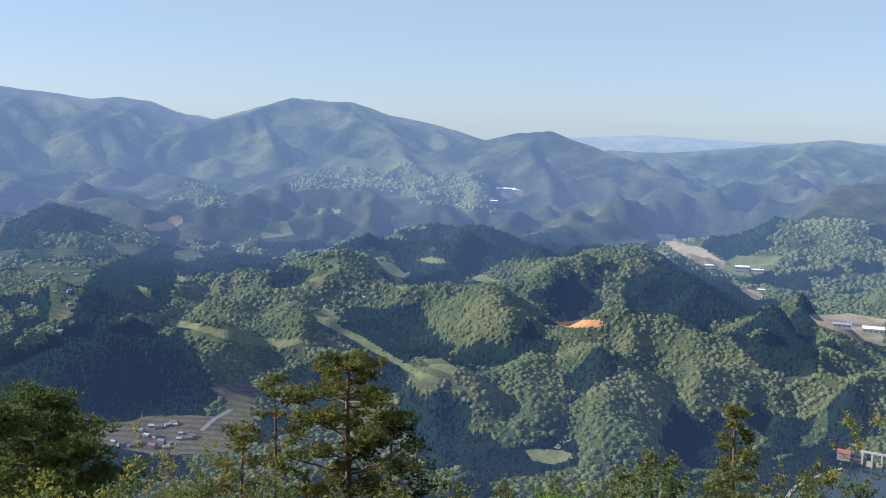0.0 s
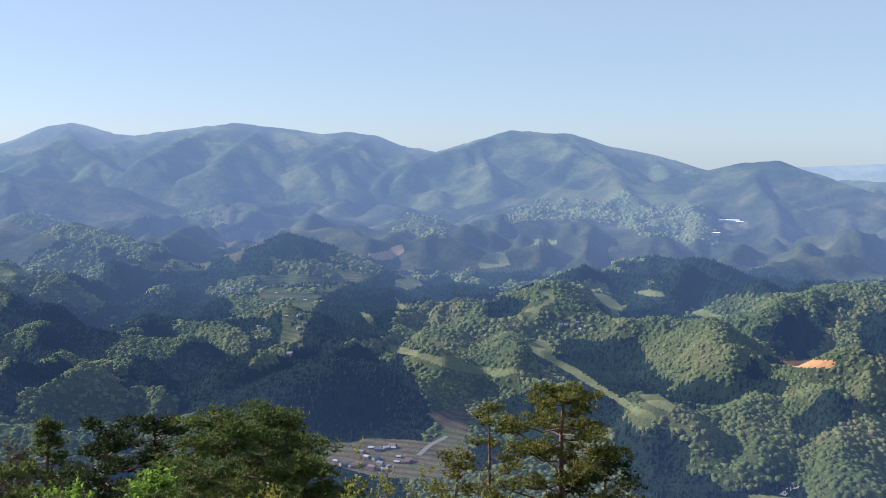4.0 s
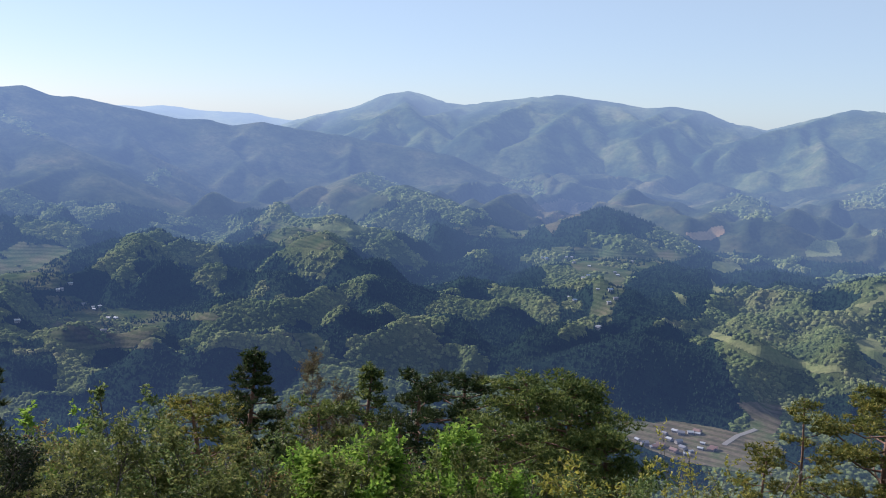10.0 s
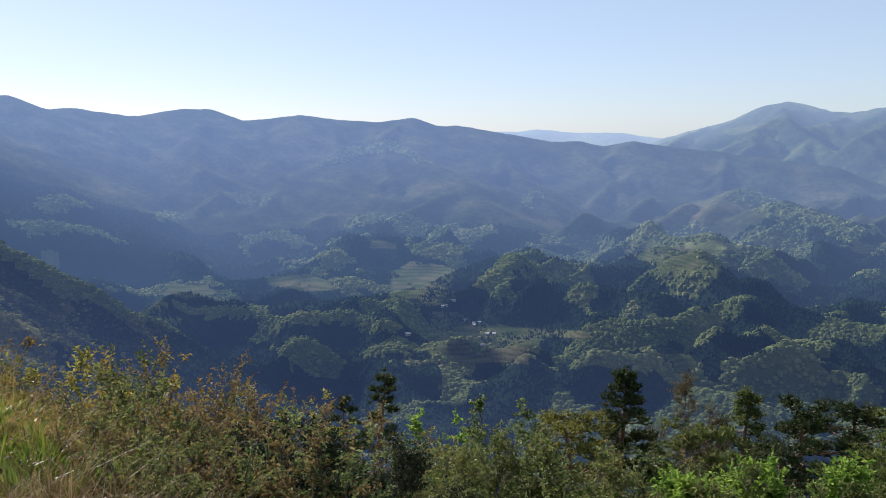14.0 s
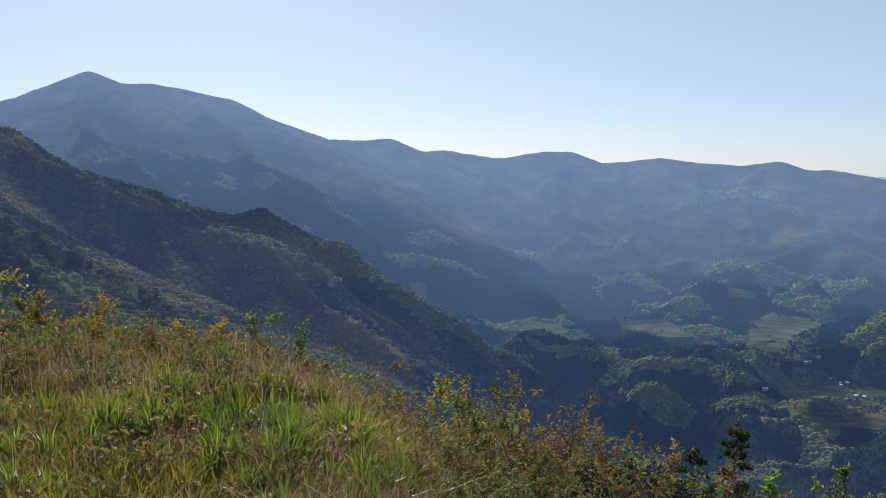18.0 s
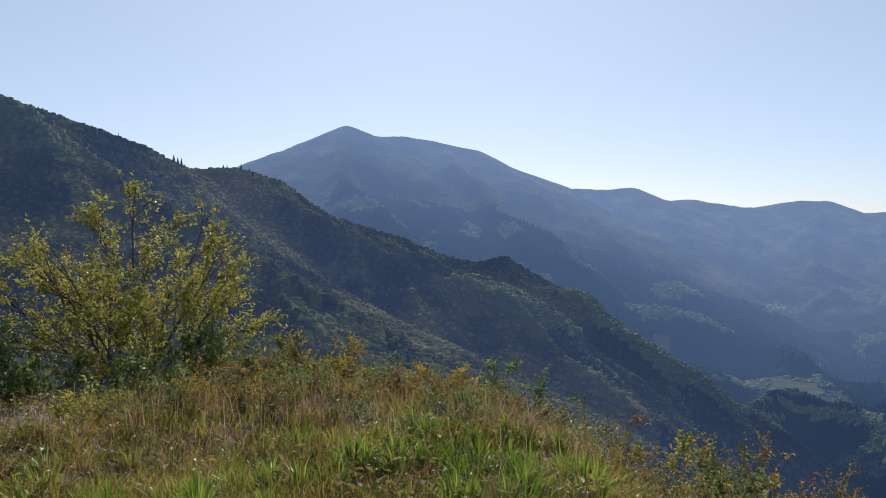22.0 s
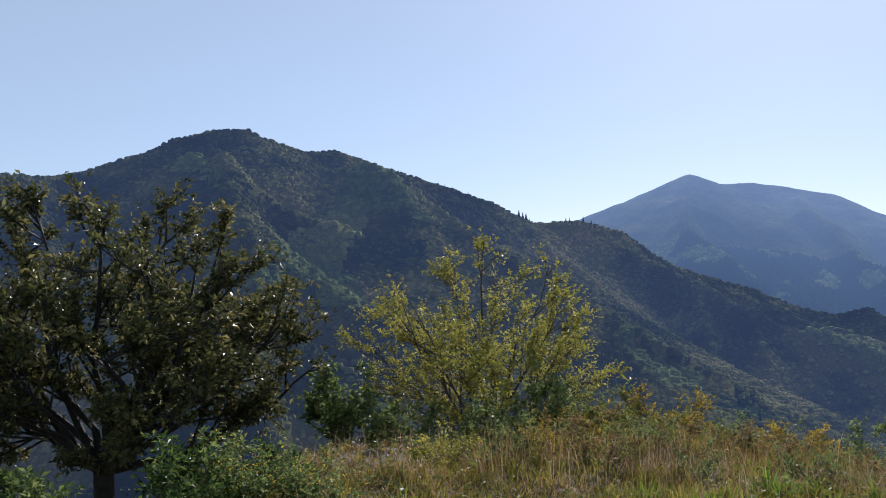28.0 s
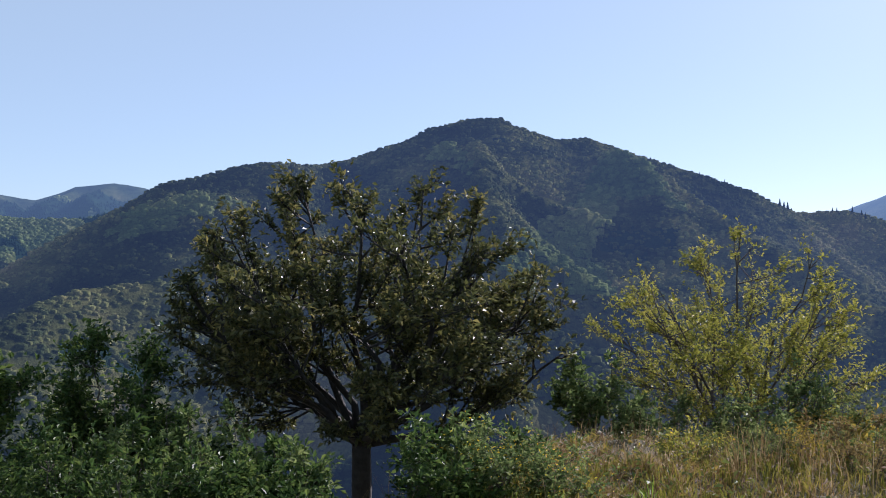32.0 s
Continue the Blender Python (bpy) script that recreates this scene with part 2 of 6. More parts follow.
def side_spurs():
    """Spurs that run down from the crests towards the valley, with smaller ones branching off: (start, end, slope of the sides)."""
    rng = random.Random(12)
    made = []
    for crest, slope, gully in RIDGES:
        reach = sum(c[2] for c in crest) / len(crest)
        if reach > 4600:
            continue
        step, leg, most = (150, 110, 6) if reach > 2800 else (95, 55, 3) if reach > 1330 else (120, 85, 6)
        pts = [Vector((*polar(a, d), d * math.tan(radians(e)) - (9 if d < 1330 else 4))) for a, e, d in crest]
        left = rng.uniform(0.2, 0.8) * step
        for a, b in zip(pts, pts[1:]):
            along = (b - a).to_2d()
            length = along.length
            while left < length:
                p = a.lerp(b, left / length)
                left += step * rng.uniform(0.6, 1.5)
                if reach < 1330 and p.y > -0.105 * p.x and p.x > -1340 and p.z < -20:
                    continue
                down = Vector((-along.y, along.x)).normalized()
                if down.dot(p.to_2d()) > 0:
                    down = -down
                down.rotate(Matrix.Rotation(rng.uniform(-0.55, 0.55), 2))
                drop, side = slope * (rng.uniform(0.7, 0.92) if reach > 2800 and gully < 25 else rng.uniform(0.42, 0.68) if reach > 2800 else rng.uniform(0.52, 0.8)), slope * rng.uniform(1.4, 1.9)
                for k in range(most):
                    run = leg * rng.uniform(0.7, 1.3)
                    q = p + Vector((down.x * run, down.y * run, -drop * run * (0.75 + 0.12 * k)))
                    made.append((p, q, side))
                    if k and rng.random() < 0.75:
                        d2 = down.copy()
                        d2.rotate(Matrix.Rotation(rng.choice((-1, 1)) * rng.uniform(0.6, 1.0), 2))
                        run2 = leg * rng.uniform(0.8, 1.5)
                        made.append((q, q + Vector((d2.x * run2, d2.y * run2, -slope * 0.85 * run2)), side * 1.1))
                    p = q
                    down.rotate(Matrix.Rotation(rng.uniform(-0.3, 0.3), 2))
                    if p.z < -300:
                        break
            left -= length
    return made


# Gentle ground: (az, distance, radius, height, rise away from the eye)
FLATS = [(15, 1040, 140, -338, 0.05), (10, 1260, 90, -336, 0.05), (-25.5, 985, 150, -334, 0.0), (20.5, 1950, 210, -300, 0.10), (49.5, 1500, 130, -332, 0.11),
         (57, 2020, 170, -315, 0.16), (-16, 2700, 220, -330, 0.02), (-21.5, 1850, 180, -338, 0.02), (-27, 1700, 160, -336, 0.02), (38.5, 2500, 130, -300, 0.15),
         (67, 2000, 120, -312, 0.15), (-3.5, 930, 70, -338, 0.02), (5.6, 1650, 105, -330, 0.13), (3.6, 1480, 105, -337, 0.12), (1.9, 1350, 85, -335, 0.10),
         (13, 1580, 85, -328, 0.13), (9.3, 1530, 85, -331, 0.13), (7, 2050, 110, -318, 0.13), (2.6, 2080, 100, -318, 0.13), (-9.4, 1650, 75, -334, 0.15)]


def near_edge(az):
    """How far the level hilltop reaches before the ground falls away."""
    return 2.2 + 6.6 * smooth(60, 95, az) * (1 - smooth(112, 126, az)) + 2.5 * smooth(112, 126, az) * (1 - smooth(150, 178, az))


def land(x, y):
    """Height of the bare ground at x, y (arrays)."""
    r, az = np.hypot(x, y), np.degrees(np.arctan2(-x, y))
    edge = near_edge(az)
    fall = np.maximum(r - edge, 0)
    steep = 0.50 - 0.10 * smooth(100, 140, az) * (1 - smooth(150, 178, az)) + 0.06 * smooth(20, -15, az) * smooth(-178, -100, az)
    hill = -1.62 + (0.026 * smooth(66, 88, az) * (1 - 0.7 * smooth(98, 112, az)) * (1 - smooth(112, 126, az)) - 0.02) * r - steep * (np.sqrt(fall * fall + 9) - 3) + 0.05 * (fbm(x * 0.9, y * 0.9, 3, 5) - 0.5) * np.minimum(r, 8)
    hill = hill + 14 * (fbm(x / 70, y / 70, 3, 11) - 0.5) * smooth(40, 160, r)
    floor = -345 + 30 * smooth(1400, 2400, r) + 70 * smooth(2300, 3200, r) + 60 * smooth(3000, 4400, r)
    wx, wy = x + 120 * (fbm(x / 300, y / 300, 2, 31) - 0.5), y + 120 * (fbm(x / 300, y / 300, 2, 41) - 0.5)
    knolls = 155 * (ridged(wx / 330, wy / 330, 2, 3) - 0.56) + 100 * (ridged(wx / 125 + 7, wy / 125, 2, 13) - 0.5)
    knolls = knolls * smooth(800, 1250, r)
    base = floor + 10 * np.logaddexp(knolls / 10, -1.5)
    h = np.logaddexp(hill / 9, base / 9) * 9
    h = np.where(r < 120, hill, h)
    wob = 16 * smooth(500, 900, r)
    px, py = x + wob * (fbm(x / 90, y / 90, 2, 51) - 0.5), y + wob * (fbm(x / 90, y / 90, 2, 61) - 0.5)
    near_crest = np.full(x.shape, 400.0)
    for crest, slope, gully in RIDGES:
        pts = [(*polar(a, d), d * math.tan(radians(e)) + (0 if d < 1300 else -2 if d < 3450 else 1)) for a, e, d in crest]
        xs, ys = [p[0] for p in pts], [p[1] for p in pts]
        box = np.nonzero((px > min(xs) - 850) & (px < max(xs) + 850) & (py > min(ys) - 850) & (py < max(ys) + 850) & (r > 150))
        bx, by = px[box], py[box]
        best, far = np.full(bx.shape, -1e4), np.zeros(bx.shape)
        for (x0, y0, z0), (x1, y1, z1) in zip(pts, pts[1:]):
            dx, dy = x1 - x0, y1 - y0
            length = math.hypot(dx, dy)
            t = np.clip(((bx - x0) * dx + (by - y0) * dy) / length ** 2, 0, 1)
            d = np.hypot(bx - x0 - t * dx, by - y0 - t * dy)
            z = z0 + t * (z1 - z0) - slope * (np.sqrt(d * d + 36) - 6)
            better = z > best
            best, far = np.where(better, z, best), np.where(better, d, far)
        gx, gy = wx[box], wy[box]
        spur = (0.8 * ridged(gx / 330, gy / 330, 2, 7) + 0.2 * ridged(gx / 110, gy / 110, 2, 9) - 0.60) * gully * 1.5
        best = best + spur * smooth(10, 240, far) + 7 * (fbm(bx / 60, by / 60, 3, 71) - 0.5) * (crest[0][2] > 2000)
        near_crest[box] = np.where(best > h[box], np.minimum(near_crest[box], far), near_crest[box])
        h0 = h[box]
        h[box] = np.where(best > h0 - 40, np.logaddexp(h0 / 5, best / 5) * 5, h0)
    flat_h, fx, fy = h.ravel(), px.ravel(), py.ravel()
    order = np.argsort(fx)
    sx = fx[order]
    for p, q, slope in (SPURS if r.max() > 300 else []):
        wide = 150
        o = order[np.searchsorted(sx, min(p.x, q.x) - wide):np.searchsorted(sx, max(p.x, q.x) + wide)]
        o = o[(fy[o] > min(p.y, q.y) - wide) & (fy[o] < max(p.y, q.y) + wide)]
        d = (q - p).to_2d()
        t = np.clip(((fx[o] - p.x) * d.x + (fy[o] - p.y) * d.y) / d.length_squared, 0, 1)
        off = np.hypot(fx[o] - p.x - t * d.x, fy[o] - p.y - t * d.y)
        z = p.z + t * (q.z - p.z) - slope * (np.sqrt(off * off + 16) - 4)
        flat_h[o] = np.where(z > flat_h[o] - 20, np.logaddexp(flat_h[o] / 2.5, z / 2.5) * 2.5, flat_h[o])
    h = flat_h.reshape(x.shape)
    far_side = smooth(2300, 3000, r) * smooth(10, 200, near_crest)
    h = h + far_side * ((16 - 8 * smooth(38, 55, az)) * (ridged(wx / 170, wy / 170, 3, 23) - 0.55) + 10 * (fbm(x / 45, y / 45, 2, 25) - 0.5)) * np.clip((np.abs(h + 120) + 60) / 200, 0.35, 0.8)
    for a, d, rad, z, rise in FLATS:
        fx, fy = polar(a, d)
        k = 1 - smooth(rad * 0.55, rad * 1.25, np.hypot(x - fx, (y - fy)))
        h = h + (z + rise * (r - d) - h) * k
    return h


AZ = np.concatenate([np.arange(-32, 151, 0.225), np.arange(151, 328, 1.5)])
RR = np.concatenate([np.linspace(0.0, 12, 26)[:-1], 12 * (80 / 12) ** np.linspace(0, 1, 24)[:-1], 80 * (240 / 80) ** np.linspace(0, 1, 12)[:-1], 240 * (900 / 240) ** np.linspace(0, 1, 70)[:-1], 900 * (4950 / 900) ** np.linspace(0, 1, 330)])
A2, R2 = np.meshgrid(np.radians(AZ), RR, indexing="ij")
GX, GY = -R2 * np.sin(A2), R2 * np.cos(A2)
SPURS = side_spurs()
GZ = land(GX, GY)
BARE = np.degrees(np.arctan2(GZ, R2))


def inside_outline(outline, a, e, x, y, ragged):
    """Which bearings lie inside an outline of (az, elevation), its edge made uneven."""
    a, e = a + 0.7 * ragged * (fbm(x / 45, y / 45, 2, 91) - 0.5), e + 0.35 * ragged * (fbm(x / 45, y / 45, 2, 92) - 0.5)
    inside = np.zeros(e.shape, bool)
    for k in range(len(outline)):
        (xa, ya), (xb, yb) = outline[k], outline[k - 1]
        inside ^= ((ya > e) != (yb > e)) & (a < (xb - xa) * (e - ya) / ((yb - ya) or 1e-9) + xa)
    return inside


# ---- stands of trees that differ from the woods round them ----
STAND = np.zeros(GZ.shape, np.int8)


def grove(kind, *outline):
    i0, i1 = np.searchsorted(AZ, min(p[0] for p in outline)) - 2, np.searchsorted(AZ, max(p[0] for p in outline)) + 2
    sel = inside_outline(outline, np.repeat(AZ[i0:i1, None], len(RR), 1), BARE[i0:i1], GX[i0:i1], GY[i0:i1], 1.0) & (R2[i0:i1] > 600)
    STAND[i0:i1][sel] = 1 if kind == "light" else 2


grove("conifer", (74.42, -12.25), (70.21, -11.68), (69.73, -14.52), (74.52, -14.06))
grove("conifer", (68.35, -11.49), (62.62, -12.14), (62.70, -14.38), (67.85, -14.36))
grove("conifer", (58.71, -13.92), (52.66, -13.73), (52.68, -15.84), (57.41, -15.73))
grove("conifer", (65.67, -7.49), (62.46, -6.96), (57.96, -10.03), (57.31, -11.03), (62.56, -10.04), (65.71, -8.45))
grove("conifer", (76.90, -5.98), (76.65, -1.79), (69.50, -2.90), (59.74, -2.13), (59.82, -5.40), (64.35, -5.92), (63.45, -7.57), (68.18, -7.70), (71.22, -7.54), (70.38, -8.84))
grove("light", (15.01, -12.63), (13.39, -12.03), (11.42, -12.54), (10.09, -13.36), (11.08, -14.32), (12.40, -14.93), (13.55, -14.91), (14.69, -13.60))
grove("light", (14.68, -11.04), (14.03, -10.08), (12.41, -9.45), (10.45, -9.29), (9.78, -10.27), (11.09, -11.73), (13.06, -11.71))
grove("light", (10.27, -12.06), (9.11, -11.09), (7.62, -10.92), (7.11, -12.06), (7.76, -12.88), (9.43, -12.72))
grove("light", (-4.38, -14.68), (-5.66, -13.65), (-7.68, -14.80), (-8.12, -17.30), (-6.83, -18.02), (-4.83, -17.84))
grove("light", (-8.79, -17.56), (-9.66, -15.30), (-13.73, -14.32), (-14.15, -16.14), (-13.07, -19.32), (-8.56, -19.75))
grove("light", (-14.33, -13.96), (-18.55, -13.83), (-19.54, -15.52), (-17.26, -17.01), (-15.07, -16.05))
grove("light", (-9.86, -12.74), (-13.56, -11.20), (-15.76, -12.27), (-14.02, -13.98), (-10.87, -13.94))
grove("light", (-4.56, -10.78), (-6.11, -8.43), (-8.98, -7.59), (-11.81, -7.35), (-13.37, -7.73), (-10.60, -8.37), (-8.06, -8.67), (-6.18, -10.06))
grove("light", (2.45, -10.03), (-3.87, -9.83), (-6.23, -11.35), (-4.33, -13.39), (0.70, -13.26), (2.75, -11.68))
grove("light", (-9.10, -10.23), (-11.31, -9.93), (-11.68, -11.02), (-9.46, -11.17))
grove("light", (23.68, -12.28), (21.57, -11.77), (21.44, -13.02), (23.13, -14.15))
grove("light", (27.63, -9.93), (24.80, -10.38), (23.36, -11.37), (24.83, -11.60), (27.67, -11.12))
grove("light", (12.25, -8.47), (10.45, -8.15), (9.79, -8.80), (11.76, -9.13))
grove("light", (9.13, -8.47), (5.66, -8.11), (2.83, -7.73), (2.48, -8.71), (5.14, -9.42))
grove("light", (18.49, -11.58), (17.23, -10.92), (17.39, -11.67))
grove("light", (9.17, -4.37), (7.54, -3.04), (5.26, -1.69), (2.64, -0.98), (-0.00, -1.74), (-2.67, -3.32), (-3.39, -5.26), (-0.75, -5.01), (2.58, -4.10), (6.22, -3.84))
grove("light", (15.44, -4.74), (13.85, -3.44), (12.41, -4.24), (12.09, -5.21))
grove("light", (27.44, -3.77), (26.32, -3.32), (24.35, -3.94), (25.78, -4.23))
grove("light", (1.67, -14.91), (-4.05, -15.02), (-6.42, -16.16), (-4.47, -17.23), (0.95, -16.50))
grove("light", (50.50, -9.41), (49.04, -7.90), (46.99, -7.29), (46.39, -7.92), (47.88, -8.84), (49.07, -10.36))
grove("light", (45.19, -10.13), (43.81, -9.03), (43.03, -9.83), (43.65, -10.93))
grove("light", (40.21, -8.54), (37.97, -8.19), (36.98, -9.15), (37.93, -10.14), (39.56, -9.50))
grove("light", (37.91, -11.43), (35.00, -9.61), (34.66, -10.09), (36.59, -12.07), (37.56, -12.72))
grove("light", (45.18, -14.04), (39.50, -13.36), (40.13, -14.63), (44.25, -14.53))
grove("light", (48.50, -13.14), (46.71, -12.59), (46.71, -13.52), (47.91, -13.78))
grove("light", (35.23, -13.68), (32.94, -12.34), (30.27, -12.11), (30.57, -12.94), (32.89, -13.97))
grove("light", (27.99, -10.23), (25.31, -10.27), (24.94, -10.91), (27.61, -11.20))
grove("light", (74.82, -3.96), (73.36, -3.40), (71.95, -4.23), (74.28, -4.53))
grove("light", (76.28, -4.96), (75.16, -4.86), (72.59, -5.29), (70.11, -6.34), (72.62, -5.84), (75.49, -5.82))
grove("light", (68.83, -4.87), (68.04, -4.36), (67.28, -4.61), (67.77, -5.17))
grove("light", (65.05, -3.49), (62.04, -3.72), (62.05, -4.04), (63.97, -4.25))
grove("light", (62.92, -6.29), (61.78, -5.67), (59.69, -6.71), (61.16, -6.83))
grove("light", (58.35, -5.49), (57.19, -4.96), (55.21, -4.76), (55.38, -5.35), (57.70, -5.70))
grove("light", (60.20, -7.42), (58.55, -7.06), (57.25, -7.91), (58.91, -8.30))
grove("light", (58.42, -8.71), (57.27, -8.74), (57.45, -9.45), (58.61, -9.42))
grove("light", (61.93, -10.94), (58.63, -10.67), (54.65, -11.74), (55.33, -12.32), (58.66, -11.78), (61.30, -11.68))
grove("light", (62.64, -12.46), (60.01, -12.57), (58.04, -13.62), (58.74, -14.88), (61.38, -14.45))
grove("light", (57.36, -13.05), (54.67, -12.89), (54.17, -13.45), (56.70, -13.59))
grove("light", (69.81, -9.66), (66.09, -10.20), (62.57, -10.52), (62.91, -11.00), (66.44, -10.82))
grove("light", (60.06, -2.13), (57.76, -1.02), (55.14, -0.63), (52.53, -2.22), (55.48, -1.15), (57.78, -1.67))
grove("light", (36.31, -3.88), (34.96, -3.40), (32.84, -4.46), (28.23, -5.88), (29.31, -6.68), (31.93, -5.69), (34.62, -4.65))
grove("light", (41.74, -6.34), (37.97, -5.33), (36.09, -6.73), (36.05, -8.15), (37.57, -9.63), (39.15, -9.36), (40.77, -7.14))
grove("light", (47.61, -4.23), (46.95, -3.42), (46.30, -3.75), (47.28, -4.63))
grove("light", (51.25, -6.19), (49.59, -5.54), (48.93, -6.20), (50.92, -7.18))
grove("conifer", (26.06, -14.24), (20.35, -11.82), (15.01, -12.31), (12.73, -15.88), (16.32, -17.01), (21.36, -16.71))
grove("conifer", (27.68, -11.42), (23.96, -11.95), (23.44, -14.74), (27.79, -14.98))
grove("conifer", (-6.19, -10.38), (-8.07, -8.83), (-9.37, -9.24), (-9.12, -10.71), (-6.88, -11.32))
grove("conifer", (-10.63, -8.85), (-13.69, -7.87), (-16.74, -8.45), (-18.89, -10.13), (-16.29, -10.98), (-13.56, -11.20), (-11.05, -11.07))
grove("conifer", (-16.92, -11.54), (-21.52, -11.08), (-21.69, -13.45), (-18.53, -13.53))
grove("conifer", (20.31, -9.31), (15.62, -6.84), (14.34, -7.81), (15.64, -10.70), (18.80, -11.57))
grove("conifer", (1.26, -17.47), (-3.15, -17.93), (-5.57, -19.67), (0.52, -19.97))
grove("conifer", (9.75, -14.97), (6.42, -13.36), (3.71, -13.98), (7.73, -15.95))
grove("conifer", (-8.09, -16.68), (-8.66, -14.74), (-11.18, -13.60), (-9.33, -15.32))
grove("conifer", (14.99, -8.78), (9.46, -8.80), (9.14, -8.14), (12.41, -7.33), (14.34, -7.81))
grove("conifer", (27.56, -7.82), (24.76, -8.54), (24.50, -9.78), (27.63, -9.78))
grove("conifer", (23.81, -5.18), (19.03, -4.90), (18.43, -6.17), (21.78, -6.60))
grove("conifer", (5.79, -10.74), (1.08, -11.31), (-1.00, -13.86), (2.38, -13.31), (5.09, -12.05))
grove("conifer", (1.86, -6.72), (-0.76, -5.34), (-5.99, -5.18), (-10.50, -6.29), (-9.92, -7.28), (-2.50, -8.25))
grove("conifer", (13.69, -1.34), (10.48, -2.27), (9.17, -3.55), (10.46, -5.86), (12.41, -3.27))
grove("light", (112.20, 5.47), (109.93, 5.46), (108.01, 3.51), (107.05, 2.55), (109.28, 3.03), (111.20, 2.54), (112.48, 0.24), (115.76, 1.36), (113.16, 3.18))
grove("light", (120.36, 0.15), (115.76, 1.52), (112.81, 0.23), (113.12, -1.08), (115.73, -1.44))
grove("light", (141.08, 0.54), (138.20, 2.46), (135.20, 3.17), (132.08, 2.93), (136.68, 0.92))
grove("light", (121.43, 6.56), (119.10, 5.11), (122.40, 5.33))
grove("light", (118.33, -4.75), (115.71, -4.06), (114.05, -6.63), (116.99, -7.01))
grove("light", (114.76, -0.12), (112.15, -0.09), (110.52, -2.67), (113.76, -2.73))
# lighter trees along the spur, standing in for its sunlit crest
grove("light", (80.65, -4.08), (79.00, -4.72), (77.03, -6.34), (73.79, -8.53), (70.60, -10.48), (66.89, -10.92), (70.59, -11.11), (74.43, -9.19), (77.69, -6.67))
grove("light", (86.92, -3.75), (84.94, -3.76), (80.97, -5.72), (78.34, -7.01), (81.96, -6.71))
grove("light", (96.64, -3.03), (95.06, -4.99), (91.52, -6.66), (94.11, -6.62), (96.33, -4.32))

# broadleaf stands swell over the ground round them
swell = (STAND == 1).astype(float) * smooth(700, 1000, R2) * (1 - smooth(2300, 2700, R2))
for span, axis in ((3, 0), (3, 0), (2, 1), (2, 1)):
    swell = sum(np.roll(swell, k, axis) for k in range(-span, span + 1)) / (2 * span + 1)
GZ = GZ + 26 * swell
# what of it the hilltop sees: the running greatest elevation along each direction
ELEV = np.arctan2(GZ + 9, R2)
BARE = np.degrees(np.arctan2(GZ, R2))
SEEN = ELEV >= np.maximum.accumulate(np.arctan2(GZ, R2), axis=1) - 0.0008


def ground_at(az, r):
    """Height of the ground mesh at az, r, by bilinear reading."""
    az, r = np.atleast_1d(np.asarray(az, float)), np.atleast_1d(np.asarray(r, float))
    i = np.clip(np.searchsorted(AZ, az) - 1, 0, len(AZ) - 2)
    j = np.clip(np.searchsorted(RR, r) - 1, 0, len(RR) - 2)
    u, v = np.clip((az - AZ[i]) / (AZ[i + 1] - AZ[i]), 0, 1), np.clip((r - RR[j]) / (RR[j + 1] - RR[j]), 0, 1)
    return (GZ[i, j] * (1 - u) + GZ[i + 1, j] * u) * (1 - v) + (GZ[i, j + 1] * (1 - u) + GZ[i + 1, j + 1] * u) * v


def mesh_object(name, verts, faces, mats=(), smooth_faces=True, index=None):
    """A mesh from vertex and face arrays (faces all of one size)."""
    me = bpy.data.meshes.new(name)
    verts, faces = np.asarray(verts, np.float32), np.asarray(faces, np.int32)
    n = faces.shape[1]
    me.vertices.add(len(verts))
    me.vertices.foreach_set("co", verts.ravel())
    me.loops.add(faces.size)
    me.loops.foreach_set("vertex_index", faces.ravel())
    me.polygons.add(len(faces))
    me.polygons.foreach_set("loop_start", np.arange(len(faces), dtype=np.int32) * n)
    if index is not None:
        me.polygons.foreach_set("material_index", np.asarray(index, np.int32))
    me.polygons.foreach_set("use_smooth", np.full(len(faces), smooth_faces))
    for m in mats:
        me.materials.append(m)
    me.update(calc_edges=True)
    return new(name, me)


ZONES = [0, 230, 1330, 1600, 2050, 2500, 3450, 4620, 4960]
NA, NR = len(AZ), len(RR)
idx = np.arange(NA * NR).reshape(NA, NR)
wrap = np.concatenate([idx, idx[:1]])
QUADS = np.stack([wrap[:-1, :-1], wrap[1:, :-1], wrap[1:, 1:], wrap[:-1, 1:]], -1)[:, :, ::-1]
VERTS = np.stack([GX, GY, GZ], -1).reshape(-1, 3)
def kind_noise(x, y):
    """Where the woods are conifers (high) or broadleaf (low)."""
    return fbm(x / 95, y / 95, 3, 77) + 0.25 * (fbm(x / 30, y / 38, 2, 78) - 0.5)


def is_conifer(x, y):
    r, az = np.hypot(x, y), np.degrees(np.arctan2(-x, y))
    k = kind_noise(x, y) + 0.09 * smooth(10, 30, az) * (1 - smooth(84, 96, az) * (r < 1700)) - 0.03 * smooth(8, 0, az)
    k = k - 0.3 * smooth(66, 80, az) * (r < 1700)
    i, j = np.clip(np.searchsorted(AZ, az) - 1, 0, NA - 1), np.clip(np.searchsorted(RR, r) - 1, 0, NR - 1)
    return np.where(STAND[i, j] == 1, False, (STAND[i, j] == 2) | (k > 0.508))


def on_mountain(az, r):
    """The mountain close by, whose shaded face is put into its colours."""
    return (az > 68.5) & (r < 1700)


